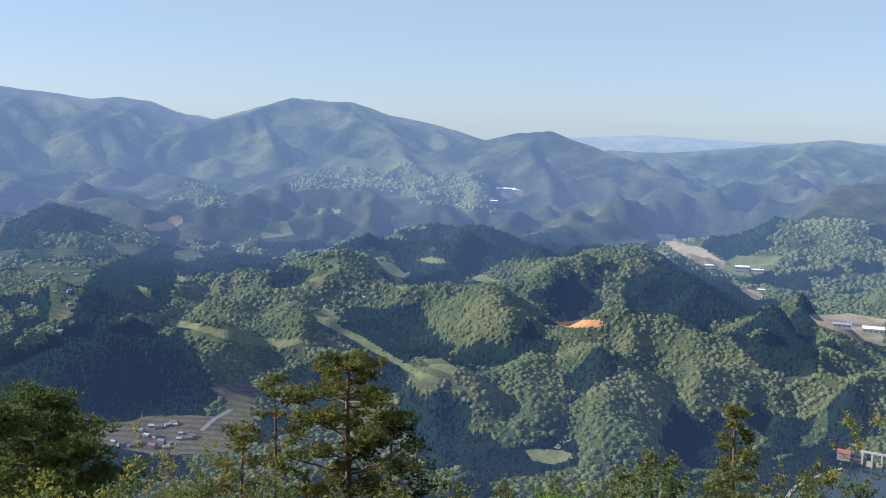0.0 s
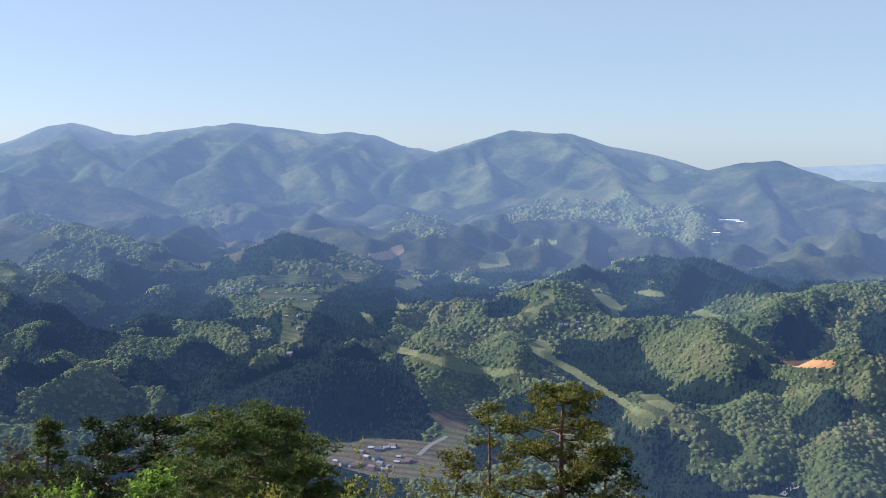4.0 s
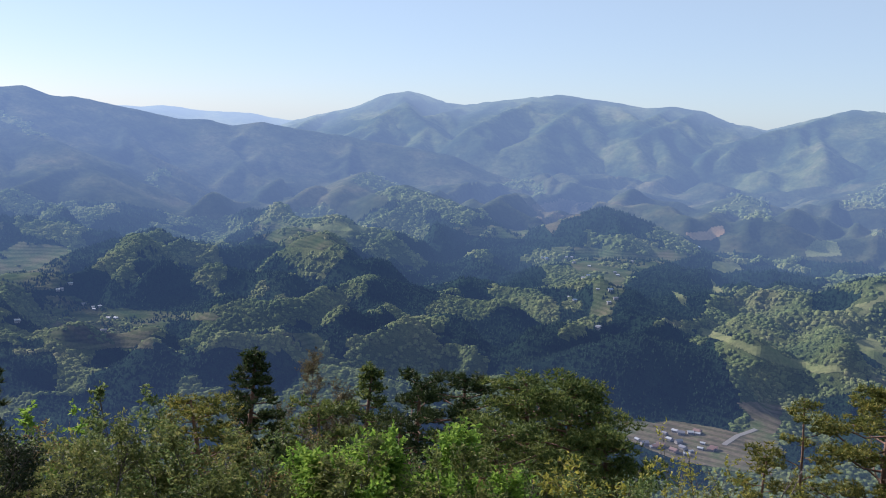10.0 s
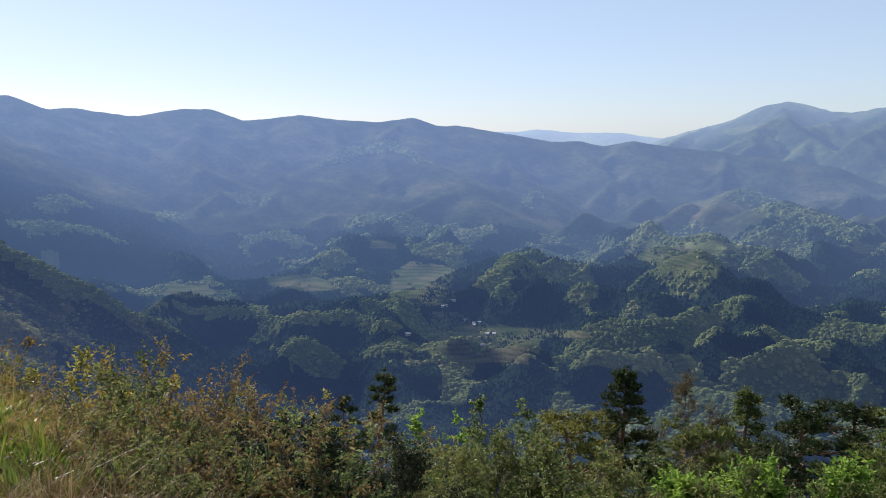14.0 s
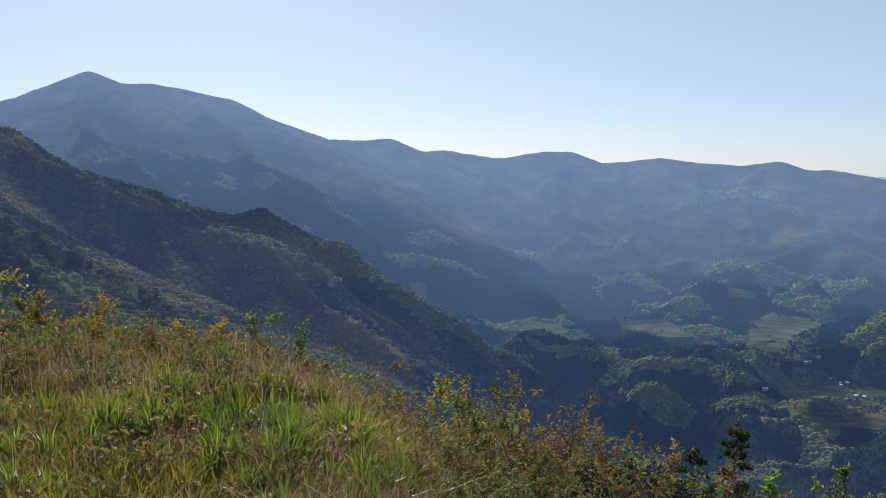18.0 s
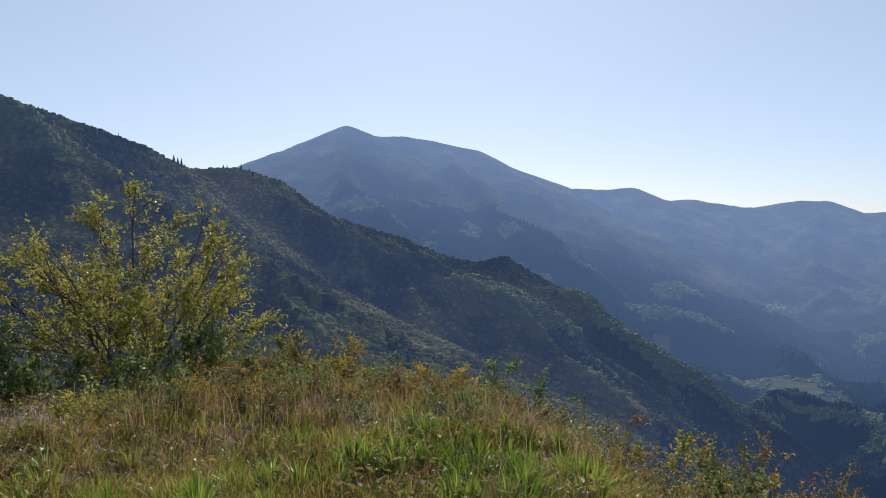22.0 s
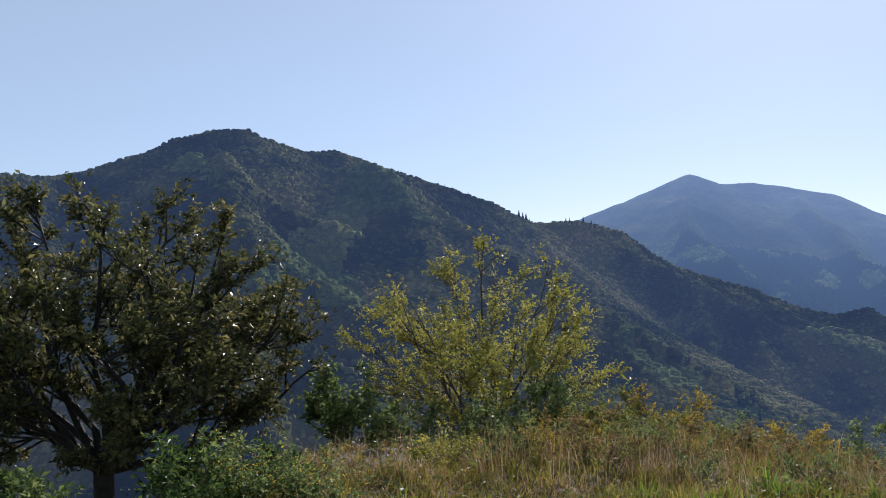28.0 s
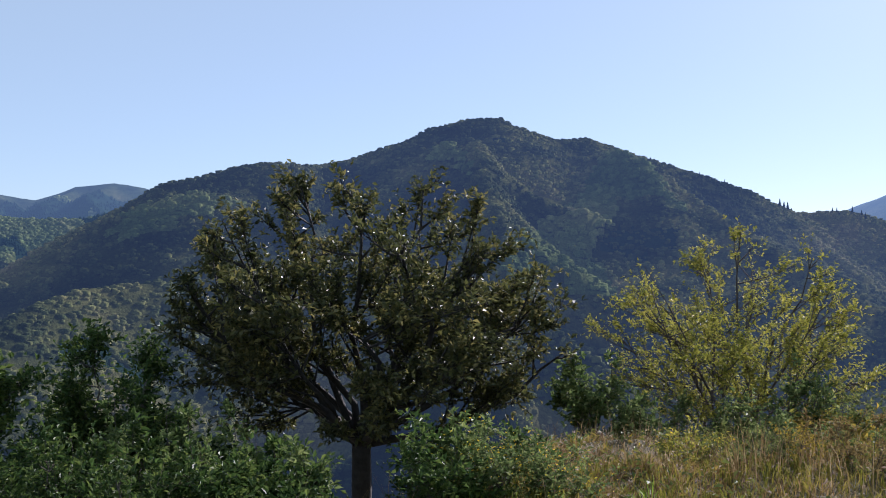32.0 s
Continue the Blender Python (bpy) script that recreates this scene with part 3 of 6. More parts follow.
def forest(zone):
    """All crowns of one belt of distance, broadleaf domes and conifer spires."""
    r0, r1 = ZONES[zone], ZONES[zone + 1]
    rng = np.random.default_rng(100 + zone)
    spacing = (0, 6.3, 6.4, 7.8, 9.8, 11.0)[zone]
    count = int(radians(184) * (r1 * r1 - r0 * r0) / 2 / (0.62 * spacing ** 2))
    az = rng.uniform(-32, 152, count)
    r = np.sqrt(rng.uniform(r0 * r0, r1 * r1, len(az)))
    i = np.clip(np.searchsorted(AZ, az) - 1, 0, NA - 2)
    j = np.clip(np.searchsorted(RR, r) - 1, 0, NR - 2)
    keep = (SEEN[i, j] | SEEN[i, j + 1] | SEEN[i + 1, j]) & ~CLEAR[i, j] & (r > 430)
    az, r, i, j = az[keep], r[keep], i[keep], j[keep]
    x, y = -r * np.sin(np.radians(az)), r * np.cos(np.radians(az))
    z = ground_at(az, r)
    con = is_conifer(x, y)
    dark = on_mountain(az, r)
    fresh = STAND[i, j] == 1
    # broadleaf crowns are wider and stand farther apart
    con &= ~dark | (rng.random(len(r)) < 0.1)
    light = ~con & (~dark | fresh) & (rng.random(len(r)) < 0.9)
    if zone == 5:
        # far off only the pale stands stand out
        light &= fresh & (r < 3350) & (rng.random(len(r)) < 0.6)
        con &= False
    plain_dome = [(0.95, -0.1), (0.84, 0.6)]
    for name, sel, rows, mat in (("broadleaf_woods", light, plain_dome, BROAD_M), ("mountain_woods", dark & ~con & ~fresh, plain_dome, MOUNTAIN_SHADE_M), ("conifer_woods", con, [(1.0, -0.2)], CONIF_M)):
        n = int(sel.sum())
        if not n:
            continue
        u = rng.uniform(0, 1, n)
        far = spacing / 6.3
        if name[0] == "c":
            size, tall = (1.6 + 1.2 * u) * far, rng.uniform(1.3, 2.2, n)
        elif name[0] == "b":
            size, tall = (2.0 + 3.6 * u ** 1.8) * far, rng.uniform(0.4, 0.75, n)
        else:
            size, tall = (1.8 + 2.2 * u ** 1.8) * far, rng.uniform(0.4, 0.75, n)
        high = size * tall
        turn = rng.uniform(0, 6.28, n)
        sides = 5
        vs = []
        for rad, up in rows:
            for k in range(sides):
                a = turn + k * 2 * math.pi / sides
                w = size * rad * rng.uniform(0.65, 1.3, n)
                vs.append(np.stack([x[sel] + w * np.cos(a), y[sel] + w * np.sin(a), z[sel] + (high * up if up > 0 else -0.45 * size) + rng.uniform(-0.12, 0.12, n) * size], -1))
        vs.append(np.stack([x[sel] + rng.uniform(-0.15, 0.15, n) * size, y[sel] + rng.uniform(-0.15, 0.15, n) * size, z[sel] + high], -1))
        v = np.stack(vs, 1)
        per = v.shape[1]
        f = []
        for row in range(len(rows) - 1):
            for k in range(sides):
                a, b2 = row * sides + k, row * sides + (k + 1) % sides
                f += [(a, b2, b2 + sides), (a, b2 + sides, a + sides)]
        f += [((len(rows) - 1) * sides + k, (len(rows) - 1) * sides + (k + 1) % sides, len(rows) * sides) for k in range(sides)]
        faces = (np.arange(n)[:, None, None] * per + np.array(f)[None]).reshape(-1, 3)
        ob = mesh_object(name, v.reshape(-1, 3), faces, [mat[zone]], True)
        tagged(ob, {"b": "spring broadleaf forest crowns in mixed fresh greens", "m": "mixed forest crowns on the near mountain, darkened for its shaded face", "c": "dark green conifer plantation with pointed crowns"}[name[0]], "forest", "", "stuff")



# ---- open ground: fairways, fields, river sand ----
KINDS = ["forest", "fairway", "field", "terrace", "meadow", "scar", "dirt", "sand", "orange"]
KIND = np.zeros((NA, NR), np.int8)
PATCHES, OPEN_M = [], {}
PATCH_NAME = {"fairway": ("fairway", "mown light green golf fairway between wooded hills"), "field": ("field", "bare brown and green field beside the village"), "terrace": ("terraced_field", "terraced fields stepping up the valley side"), "meadow": ("meadow", "pale green meadow in a forest clearing"), "scar": ("cleared_slope", "bare reddish earth of a cleared slope"), "dirt": ("bare_slope", "brown bare patch on a wooded slope"), "sand": ("river_bank", "pale sand and gravel along the river"), "orange": ("building_site", "orange bare earth of a building site")}


def clearing(kind, *outline):
    """Marks the ground inside an outline of (az, elevation) bearings as open ground of a kind."""
    ax, ey = [p[0] for p in outline], [p[1] for p in outline]
    i0, i1 = np.searchsorted(AZ, min(ax)) - 1, np.searchsorted(AZ, max(ax)) + 1
    e, a = BARE[i0:i1], np.repeat(AZ[i0:i1, None], NR, 1)
    gx, gy = GX[i0:i1], GY[i0:i1]
    k = 0.3 if kind in ("orange", "sand", "fairway") else 0.55
    inside = inside_outline(outline, a, e, gx, gy, k)
    inside &= R2[i0:i1] > 600
    KIND[i0:i1][inside] = KINDS.index(kind)
    near = inside.copy()
    near[1:] |= inside[:-1]
    near[:-1] |= inside[1:]
    near[:, 1:] |= near[:, :-1].copy()
    near[:, :-1] |= near[:, 1:].copy()
    PATCHES.append((kind, outline, i0, near))


def patch_mesh(kind, outline, i0, near):
    """The open ground itself: a fine sheet laid on the hillside, with an uneven edge."""
    i, j = np.nonzero(near)
    i = i + i0
    ok = (i < NA - 1) & (j < NR - 1)
    i, j = i[ok], j[ok]
    if not len(i):
        return
    m = 3
    quads = []
    for u in range(m):
        for v in range(m):
            corner = []
            for du, dv in ((0, 0), (1, 0), (1, 1), (0, 1)):
                fu, fv = (u + du) / m, (v + dv) / m
                az = AZ[i] * (1 - fu) + AZ[i + 1] * fu
                r = RR[j] * (1 - fv) + RR[j + 1] * fv
                z = (GZ[i, j] * (1 - fu) + GZ[i + 1, j] * fu) * (1 - fv) + (GZ[i, j + 1] * (1 - fu) + GZ[i + 1, j + 1] * fu) * fv
                corner.append((-r * np.sin(np.radians(az)), r * np.cos(np.radians(az)), z + 0.5))
            quads.append(np.stack([np.stack(c, -1) for c in corner], 1))
    q = np.concatenate(quads)
    c = q.mean(1)
    e, a = np.degrees(np.arctan2(c[:, 2] - 0.5, np.hypot(c[:, 0], c[:, 1]))), np.degrees(np.arctan2(-c[:, 0], c[:, 1]))
    k = 0.3 if kind in ("orange", "sand", "fairway") else 0.55
    inside = inside_outline(outline, a, e, c[:, 0], c[:, 1], k)
    q = q[inside][:, ::-1]
    if len(q) < 4:
        return
    dist = float(np.hypot(c[:, 0], c[:, 1]).mean())
    zone = int(np.searchsorted(ZONES, dist)) - 1
    mat = OPEN_M.setdefault((kind, zone), open_ground(kind, OPEN[kind], True, kind in ("terrace", "field")))
    tagged(mesh_object(PATCH_NAME[kind][0], q.reshape(-1, 3), np.arange(len(q) * 4).reshape(-1, 4), [mat]), PATCH_NAME[kind][1], PATCH_NAME[kind][0].replace("_", " "), "", "structure")


clearing("fairway", (7.64, -9.80), (7.25, -9.31), (7.90, -9.22), (6.76, -8.82), (6.26, -8.33), (6.76, -8.17), (6.20, -7.84), (5.94, -8.00), (5.93, -8.66), (6.76, -8.99), (6.92, -9.48), (7.41, -9.80), (8.56, -9.70))
clearing("fairway", (3.79, -8.05), (2.96, -8.14), (2.45, -8.46), (2.11, -8.79), (1.68, -8.62), (2.11, -9.28), (2.20, -9.78), (2.60, -9.62), (2.78, -8.96), (3.28, -8.64))
clearing("fairway", (7.51, -11.11), (6.75, -10.79), (6.25, -10.95), (5.91, -11.44), (5.81, -11.93), (4.57, -12.48), (3.22, -13.23), (2.55, -13.62), (1.18, -14.35), (-0.18, -14.88), (-0.02, -15.21), (1.00, -15.00), (2.20, -14.20), (4.57, -12.97), (6.24, -12.09), (7.24, -11.60))
clearing("fairway", (5.53, -9.57), (5.10, -9.44), (3.94, -9.50), (3.87, -9.76), (5.26, -9.70))
clearing("fairway", (1.46, -7.95), (0.63, -7.78), (-0.20, -7.86), (-0.38, -8.15), (0.62, -8.14))
clearing("fairway", (1.03, -13.76), (-0.15, -13.68), (-1.25, -14.30), (-0.85, -14.67), (0.17, -14.33))
clearing("fairway", (15.76, -11.20), (14.67, -11.40), (14.04, -11.57), (12.78, -11.93), (11.65, -11.86), (11.01, -12.39), (9.21, -12.58), (8.23, -12.50), (7.90, -12.83), (9.21, -13.10), (10.85, -12.91), (12.46, -12.55), (14.36, -11.91), (15.62, -11.65))
clearing("fairway", (15.30, -7.47), (14.00, -7.48), (13.62, -7.81), (14.47, -8.12), (15.25, -7.85))
clearing("fairway", (15.32, -8.45), (14.79, -8.85), (14.42, -9.24), (15.02, -9.29))
clearing("fairway", (-1.72, -8.72), (-2.73, -8.79), (-3.73, -9.09), (-2.74, -9.25), (-2.07, -9.07))
clearing("fairway", (17.42, -9.32), (16.66, -9.50), (16.52, -10.13), (16.98, -9.96))
clearing("field", (20.32, -16.79), (17.88, -16.77), (16.95, -16.52), (14.75, -16.65), (13.15, -16.83), (12.49, -16.45), (12.65, -15.65), (13.29, -15.15), (12.48, -15.03), (11.02, -15.08), (10.86, -15.72), (11.19, -16.65), (10.54, -17.62), (11.20, -18.07), (11.21, -18.85), (13.17, -18.91), (16.36, -18.71), (19.44, -17.86))
clearing("terrace", (24.35, -7.24), (22.09, -7.10), (19.18, -7.33), (17.07, -6.90), (16.15, -6.76), (16.47, -7.29), (18.60, -8.03), (20.11, -8.76), (20.13, -9.54), (20.74, -10.59), (20.77, -11.45), (21.66, -11.83), (22.08, -11.44), (21.84, -10.23), (22.15, -8.99), (23.26, -8.19), (24.37, -7.93))
clearing("meadow", (10.50, -6.38), (9.85, -5.83), (8.88, -5.92), (8.56, -6.57), (9.53, -6.77), (10.34, -6.77))
clearing("meadow", (7.33, -5.06), (5.79, -5.05), (5.86, -5.34), (7.33, -5.39))
clearing("scar", (17.06, -6.02), (15.99, -5.84), (15.52, -5.59), (14.97, -5.50), (14.85, -5.91), (15.53, -6.32), (16.51, -6.34))
clearing("dirt", (24.25, -4.38), (22.59, -4.65), (22.89, -5.31), (24.29, -5.73))
clearing("sand", (-12.37, -6.06), (-13.53, -6.00), (-13.78, -6.48), (-14.97, -6.67), (-16.63, -7.54), (-15.97, -7.96), (-15.03, -7.69), (-13.58, -6.97))
clearing("meadow", (-16.26, -7.62), (-16.85, -7.05), (-19.25, -6.90), (-19.35, -7.49), (-17.82, -8.16), (-15.92, -8.09))
clearing("sand", (-17.20, -8.89), (-18.17, -8.83), (-18.75, -9.41), (-18.14, -9.46))
clearing("sand", (-20.93, -10.05), (-22.95, -9.81), (-24.88, -9.92), (-24.98, -11.36), (-23.63, -11.29), (-22.88, -10.91), (-21.56, -10.58))
clearing("orange", (-6.73, -11.38), (-7.79, -11.27), (-8.28, -11.15), (-9.62, -11.18), (-9.64, -11.54), (-7.47, -11.64))
clearing("meadow", (-5.37, -18.75), (-6.05, -18.63), (-7.73, -18.63), (-8.42, -18.96), (-7.09, -19.48), (-5.73, -19.33))
clearing("dirt", (-3.10, -4.07), (-3.59, -3.83), (-4.73, -3.73), (-4.75, -4.13), (-3.60, -4.22))
clearing("terrace", (42.11, -6.57), (40.55, -6.39), (38.31, -6.83), (37.01, -7.46), (37.97, -7.93), (40.21, -7.80), (41.80, -7.18))
clearing("meadow", (38.54, -6.48), (35.34, -6.41), (35.33, -6.80), (38.54, -6.87))
clearing("terrace", (52.20, -10.71), (50.51, -11.17), (48.49, -11.39), (44.26, -11.65), (43.64, -12.04), (46.40, -12.10), (47.30, -12.63), (47.46, -13.55), (50.54, -13.56), (52.24, -13.17))
clearing("terrace", (40.22, -12.75), (38.21, -12.82), (37.64, -13.37), (38.19, -13.91), (39.23, -13.75))
clearing("terrace", (30.46, -6.46), (27.82, -6.19), (25.75, -6.37), (26.06, -6.84), (29.12, -6.87))
clearing("dirt", (25.89, -4.86), (24.25, -4.55), (21.94, -4.61), (23.87, -5.59), (24.48, -6.57), (25.25, -5.65))
clearing("terrace", (62.76, -8.24), (60.56, -8.17), (58.99, -8.71), (58.30, -9.12), (60.28, -9.27), (62.53, -8.76))
clearing("terrace", (55.59, -8.22), (54.43, -7.53), (52.06, -7.90), (51.75, -8.95), (51.76, -10.00), (54.48, -10.27), (55.52, -9.59))
clearing("terrace", (53.16, -10.50), (51.84, -10.53), (49.84, -11.54), (49.11, -12.60), (50.19, -13.30), (51.87, -13.01), (53.27, -12.59))
clearing("terrace", (68.38, -8.42), (66.12, -8.55), (65.48, -9.12), (67.34, -9.38), (68.41, -9.01))
clearing("terrace", (56.74, -6.34), (54.99, -6.47), (55.17, -6.83), (56.75, -6.79))

LAKE_Z = -330.5


def shore_at(az):
    """Distance of the reservoir's far shore."""
    return np.interp(az, (-33, -25.5, -23.5, -22.7, -21.8, -20.8, -19.8), (1070, 1042, 1018, 998, 972, 936, 850))


in_lake = (AZ[:, None] < -19.8) & (AZ[:, None] > -32) & (RR[None] > 800) & (RR[None] < shore_at(AZ)[:, None] + 12) & (GZ < -326)
CLEAR = ((KIND > 0) & ~((KIND == KINDS.index("terrace")) & (fbm(GX / 38, GY / 38, 2, 95) > 0.54))) | in_lake
CLEAR[:, :-1] |= CLEAR[:, 1:]

# ground under trees: leaf greens darkened to paint the crowns' shade
UNDER_SHADE = [(0.1, (0.03, 0.045, 0.016)), (0.45, (0.05, 0.068, 0.022)), (0.75, (0.075, 0.088, 0.03)), (1.0, (0.1, 0.095, 0.05))]
FAR = [(0.2, (0.012, 0.024, 0.014)), (0.45, (0.026, 0.04, 0.018)), (0.65, (0.058, 0.072, 0.026)), (1.0, (0.11, 0.105, 0.05))]
FAR_DARK = [(0.15, (0.014, 0.022, 0.012)), (0.45, (0.03, 0.04, 0.018)), (0.7, (0.055, 0.06, 0.026)), (1.0, (0.1, 0.09, 0.045))]
BROAD = [(0.1, (0.050, 0.073, 0.028)), (0.4, (0.089, 0.116, 0.041)), (0.7, (0.133, 0.15, 0.056)), (1.0, (0.178, 0.166, 0.085))]
CONIF = [(0.1, (0.008, 0.017, 0.011)), (0.6, (0.014, 0.028, 0.016)), (1.0, (0.026, 0.043, 0.022))]
OPEN = {"fairway": [(0.2, (0.095, 0.115, 0.042)), (0.8, (0.145, 0.15, 0.065))], "field": [(0.2, (0.058, 0.052, 0.032)), (0.5, (0.104, 0.087, 0.055)), (0.8, (0.07, 0.084, 0.036))],
        "terrace": [(0.2, (0.034, 0.052, 0.02)), (0.5, (0.06, 0.07, 0.03)), (0.8, (0.085, 0.078, 0.042))], "meadow": [(0.2, (0.08, 0.1, 0.035)), (0.8, (0.14, 0.15, 0.065))],
        "scar": [(0.2, (0.17, 0.115, 0.06)), (0.8, (0.25, 0.18, 0.10))], "dirt": [(0.2, (0.05, 0.05, 0.026)), (0.8, (0.085, 0.075, 0.045))],
        "sand": [(0.2, (0.15, 0.125, 0.07)), (0.8, (0.28, 0.235, 0.15))], "orange": [(0.2, (0.4, 0.2, 0.07)), (0.8, (0.5, 0.28, 0.12))]}


def open_ground(name, stops, haze_glow, steps):
    """Grass, soil or sand, patchy, with low banks along the contours on terraced ground."""
    m, n, l, b = material(name)
    obj = n.new("ShaderNodeTexCoord")
    big = noise_at(n, l, 0.018, 5, obj.outputs["Object"], 0.65)
    r = ramp(n, [(0.25 + 0.5 * p, c) for p, c in stops])
    l.new(big.outputs[0], r.inputs[0])
    color = r.outputs[0]
    if steps:
        w = n.new("ShaderNodeTexWave")
        w.bands_direction = "Z" if name == "terrace" else "Y"
        w.inputs["Scale"].default_value, w.inputs["Distortion"].default_value, w.inputs["Detail"].default_value, w.inputs["Detail Scale"].default_value = (0.06 if name == "terrace" else 0.02), 9.0, 3, 0.08
        l.new(obj.outputs["Object"], w.inputs["Vector"])
        wr = ramp(n, [(0.25, (0.74, 0.8, 0.66)), (0.6, (1.06, 1.06, 1.06))])
        l.new(w.outputs[0], wr.inputs[0])
        color = mixed(n, l, 1.0, color, wr.outputs[0], "MULTIPLY")
    fine = noise_at(n, l, 0.25, 4, obj.outputs["Object"])
    fr = ramp(n, [(0.3, (0.75, 0.75, 0.75)), (0.7, (1.2, 1.2, 1.2))])
    l.new(fine.outputs[0], fr.inputs[0])
    l.new(mixed(n, l, 1.0, color, fr.outputs[0], "MULTIPLY"), b.inputs["Base Color"])
    b.inputs["Roughness"].default_value, b.inputs["Specular IOR Level"].default_value = 0.9, 0.0
    if haze_glow:
        haze_emission(n, l, b)
    return m


# near mountain's leaves: the dark end paints the mountain's shaded face
MOUNTAIN_SHADE = [(0.15, (0.02, 0.03, 0.014)), (0.42, (0.05, 0.062, 0.024)), (0.58, (0.12, 0.125, 0.045)), (1.0, (0.2, 0.165, 0.085))]
MOUNTAIN_SHADE_M = [woods("mountain_leaves_shaded", MOUNTAIN_SHADE, True, 0.009, 0.5, 1.5)] * 6
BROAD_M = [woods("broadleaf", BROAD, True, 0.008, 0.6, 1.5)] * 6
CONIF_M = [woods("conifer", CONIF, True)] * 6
# broadleaf and mountain floors: crown colours scaled darker as shade in the gaps
FLOOR_M = {"near": woods("understorey_shade", UNDER_SHADE, True, 0.008, 0.5, 2.0), "middle": woods("middle_forest", FAR_DARK, True, 0.0075, 0.07, 3.5), "far": woods("far_forest", FAR, True, 0.0045, 0.05, 5.0),
           "conifer": woods("conifer_floor", CONIF, True, 0.008, 0.4, 2.0), "broadleaf": woods("broadleaf_gap_shade", [(p, tuple(0.68 * v for v in c)) for p, c in BROAD], True, 0.008, 0.4, 2.0), "mountain": woods("mountain_gap_shade", [(p, tuple(0.6 * v for v in c)) for p, c in MOUNTAIN_SHADE], True, 0.009, 0.4, 2.0)}
for zone in range(1, 8):
    j0, j1 = np.searchsorted(RR, ZONES[zone]) - 1, np.searchsorted(RR, ZONES[zone + 1]) - 1
    if zone == 7:
        j1 = NR - 1
    q = QUADS[:, j0:j1].reshape(-1, 4)
    used, inv = np.unique(q, return_inverse=True)
    if zone < 6:
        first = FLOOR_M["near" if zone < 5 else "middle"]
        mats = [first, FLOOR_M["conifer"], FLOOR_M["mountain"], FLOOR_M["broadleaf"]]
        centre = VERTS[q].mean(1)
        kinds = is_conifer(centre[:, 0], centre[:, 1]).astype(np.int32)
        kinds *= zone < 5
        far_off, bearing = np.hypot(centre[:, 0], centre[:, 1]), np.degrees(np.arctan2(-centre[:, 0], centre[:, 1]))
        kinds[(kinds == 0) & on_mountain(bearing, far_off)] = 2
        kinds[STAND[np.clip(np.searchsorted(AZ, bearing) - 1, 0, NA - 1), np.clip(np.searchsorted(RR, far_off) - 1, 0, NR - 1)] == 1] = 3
    else:
        mats, kinds = [FLOOR_M["far"]], None
    ob = mesh_object("backdrop", VERTS[used], inv.reshape(-1, 4), mats, True, kinds)
    tagged(ob, "forested hills and slopes of the wide mountain valley", "hills", "", "structure")
    if zone < 6:
        forest(zone)

for args in PATCHES:
    patch_mesh(*args)

# the lookout's own hill
j1 = np.searchsorted(RR, ZONES[1]) - 1
m_turf, n, l, b = material("turf")
obj = n.new("ShaderNodeTexCoord")
big, fine = noise_at(n, l, 0.9, 5, obj.outputs["Object"], 0.7), noise_at(n, l, 22, 4, obj.outputs["Object"], 0.7)
r = ramp(n, [(0.3, (0.045, 0.05, 0.015)), (0.5, (0.085, 0.07, 0.026)), (0.7, (0.12, 0.085, 0.04))])
l.new(big.outputs[0], r.inputs[0])
fr = ramp(n, [(0.3, (0.4, 0.4, 0.4)), (0.7, (1.3, 1.25, 1.15))])
l.new(fine.outputs[0], fr.inputs[0])
l.new(mixed(n, l, 1.0, r.outputs[0], fr.outputs[0], "MULTIPLY"), b.inputs["Base Color"])
b.inputs["Roughness"].default_value = 0.95
bumped(n, l, b, fine.outputs[0], 0.7, 0.05)
q = QUADS[:, :j1].reshape(-1, 4)
used, inv = np.unique(q, return_inverse=True)
tagged(mesh_object("ground", VERTS[used], inv.reshape(-1, 4), [m_turf]), "grassy hilltop and brushy hillside falling away steeply", "ground", "", "structure")


# ---- things in the valley ----
def plain(name, color, rough=0.6, metal=0.0, vary=0.12, scale=3.0, haze_glow=None):
    m, n, l, b = material(name)
    obj = n.new("ShaderNodeTexCoord")
    t = noise_at(n, l, scale, 5, obj.outputs["Object"], 0.65)
    lo, hi = tuple(c * (1 - vary) for c in color), tuple(min(1, c * (1 + vary)) for c in color)
    r = ramp(n, [(0.3, lo), (0.7, hi)])
    l.new(t.outputs[0], r.inputs[0])
    l.new(r.outputs[0], b.inputs["Base Color"])
    b.inputs["Roughness"].default_value, b.inputs["Metallic"].default_value = rough, metal
    bumped(n, l, b, t.outputs[0], 0.2, 0.02)
    if haze_glow:
        haze_emission(n, l, b)
    return m


def part(name, bm, mat, parent, label="", smooth_faces=False):
    me = bpy.data.meshes.new(name)
    bm.to_mesh(me)
    bm.free()
    me.materials.append(mat)
    if smooth_faces:
        me.polygons.foreach_set("use_smooth", np.full(len(me.polygons), True))
    ob = new(name, me)
    ob.parent = parent
    return tagged(ob, label)


def box_bm(x0, x1, y0, y1, z0, z1, bevel=0.0, bm=None):
    bm = bm or bmesh.new()
    v = bmesh.ops.create_cube(bm, size=1)["verts"]
    for p in v:
        p.co = Vector(((x0 + x1) / 2 + p.co.x * (x1 - x0), (y0 + y1) / 2 + p.co.y * (y1 - y0), (z0 + z1) / 2 + p.co.z * (z1 - z0)))
    if bevel:
        bmesh.ops.bevel(bm, geom=list({e for p in v for e in p.link_edges}), offset=bevel, segments=1, affect="EDGES")
    return bm


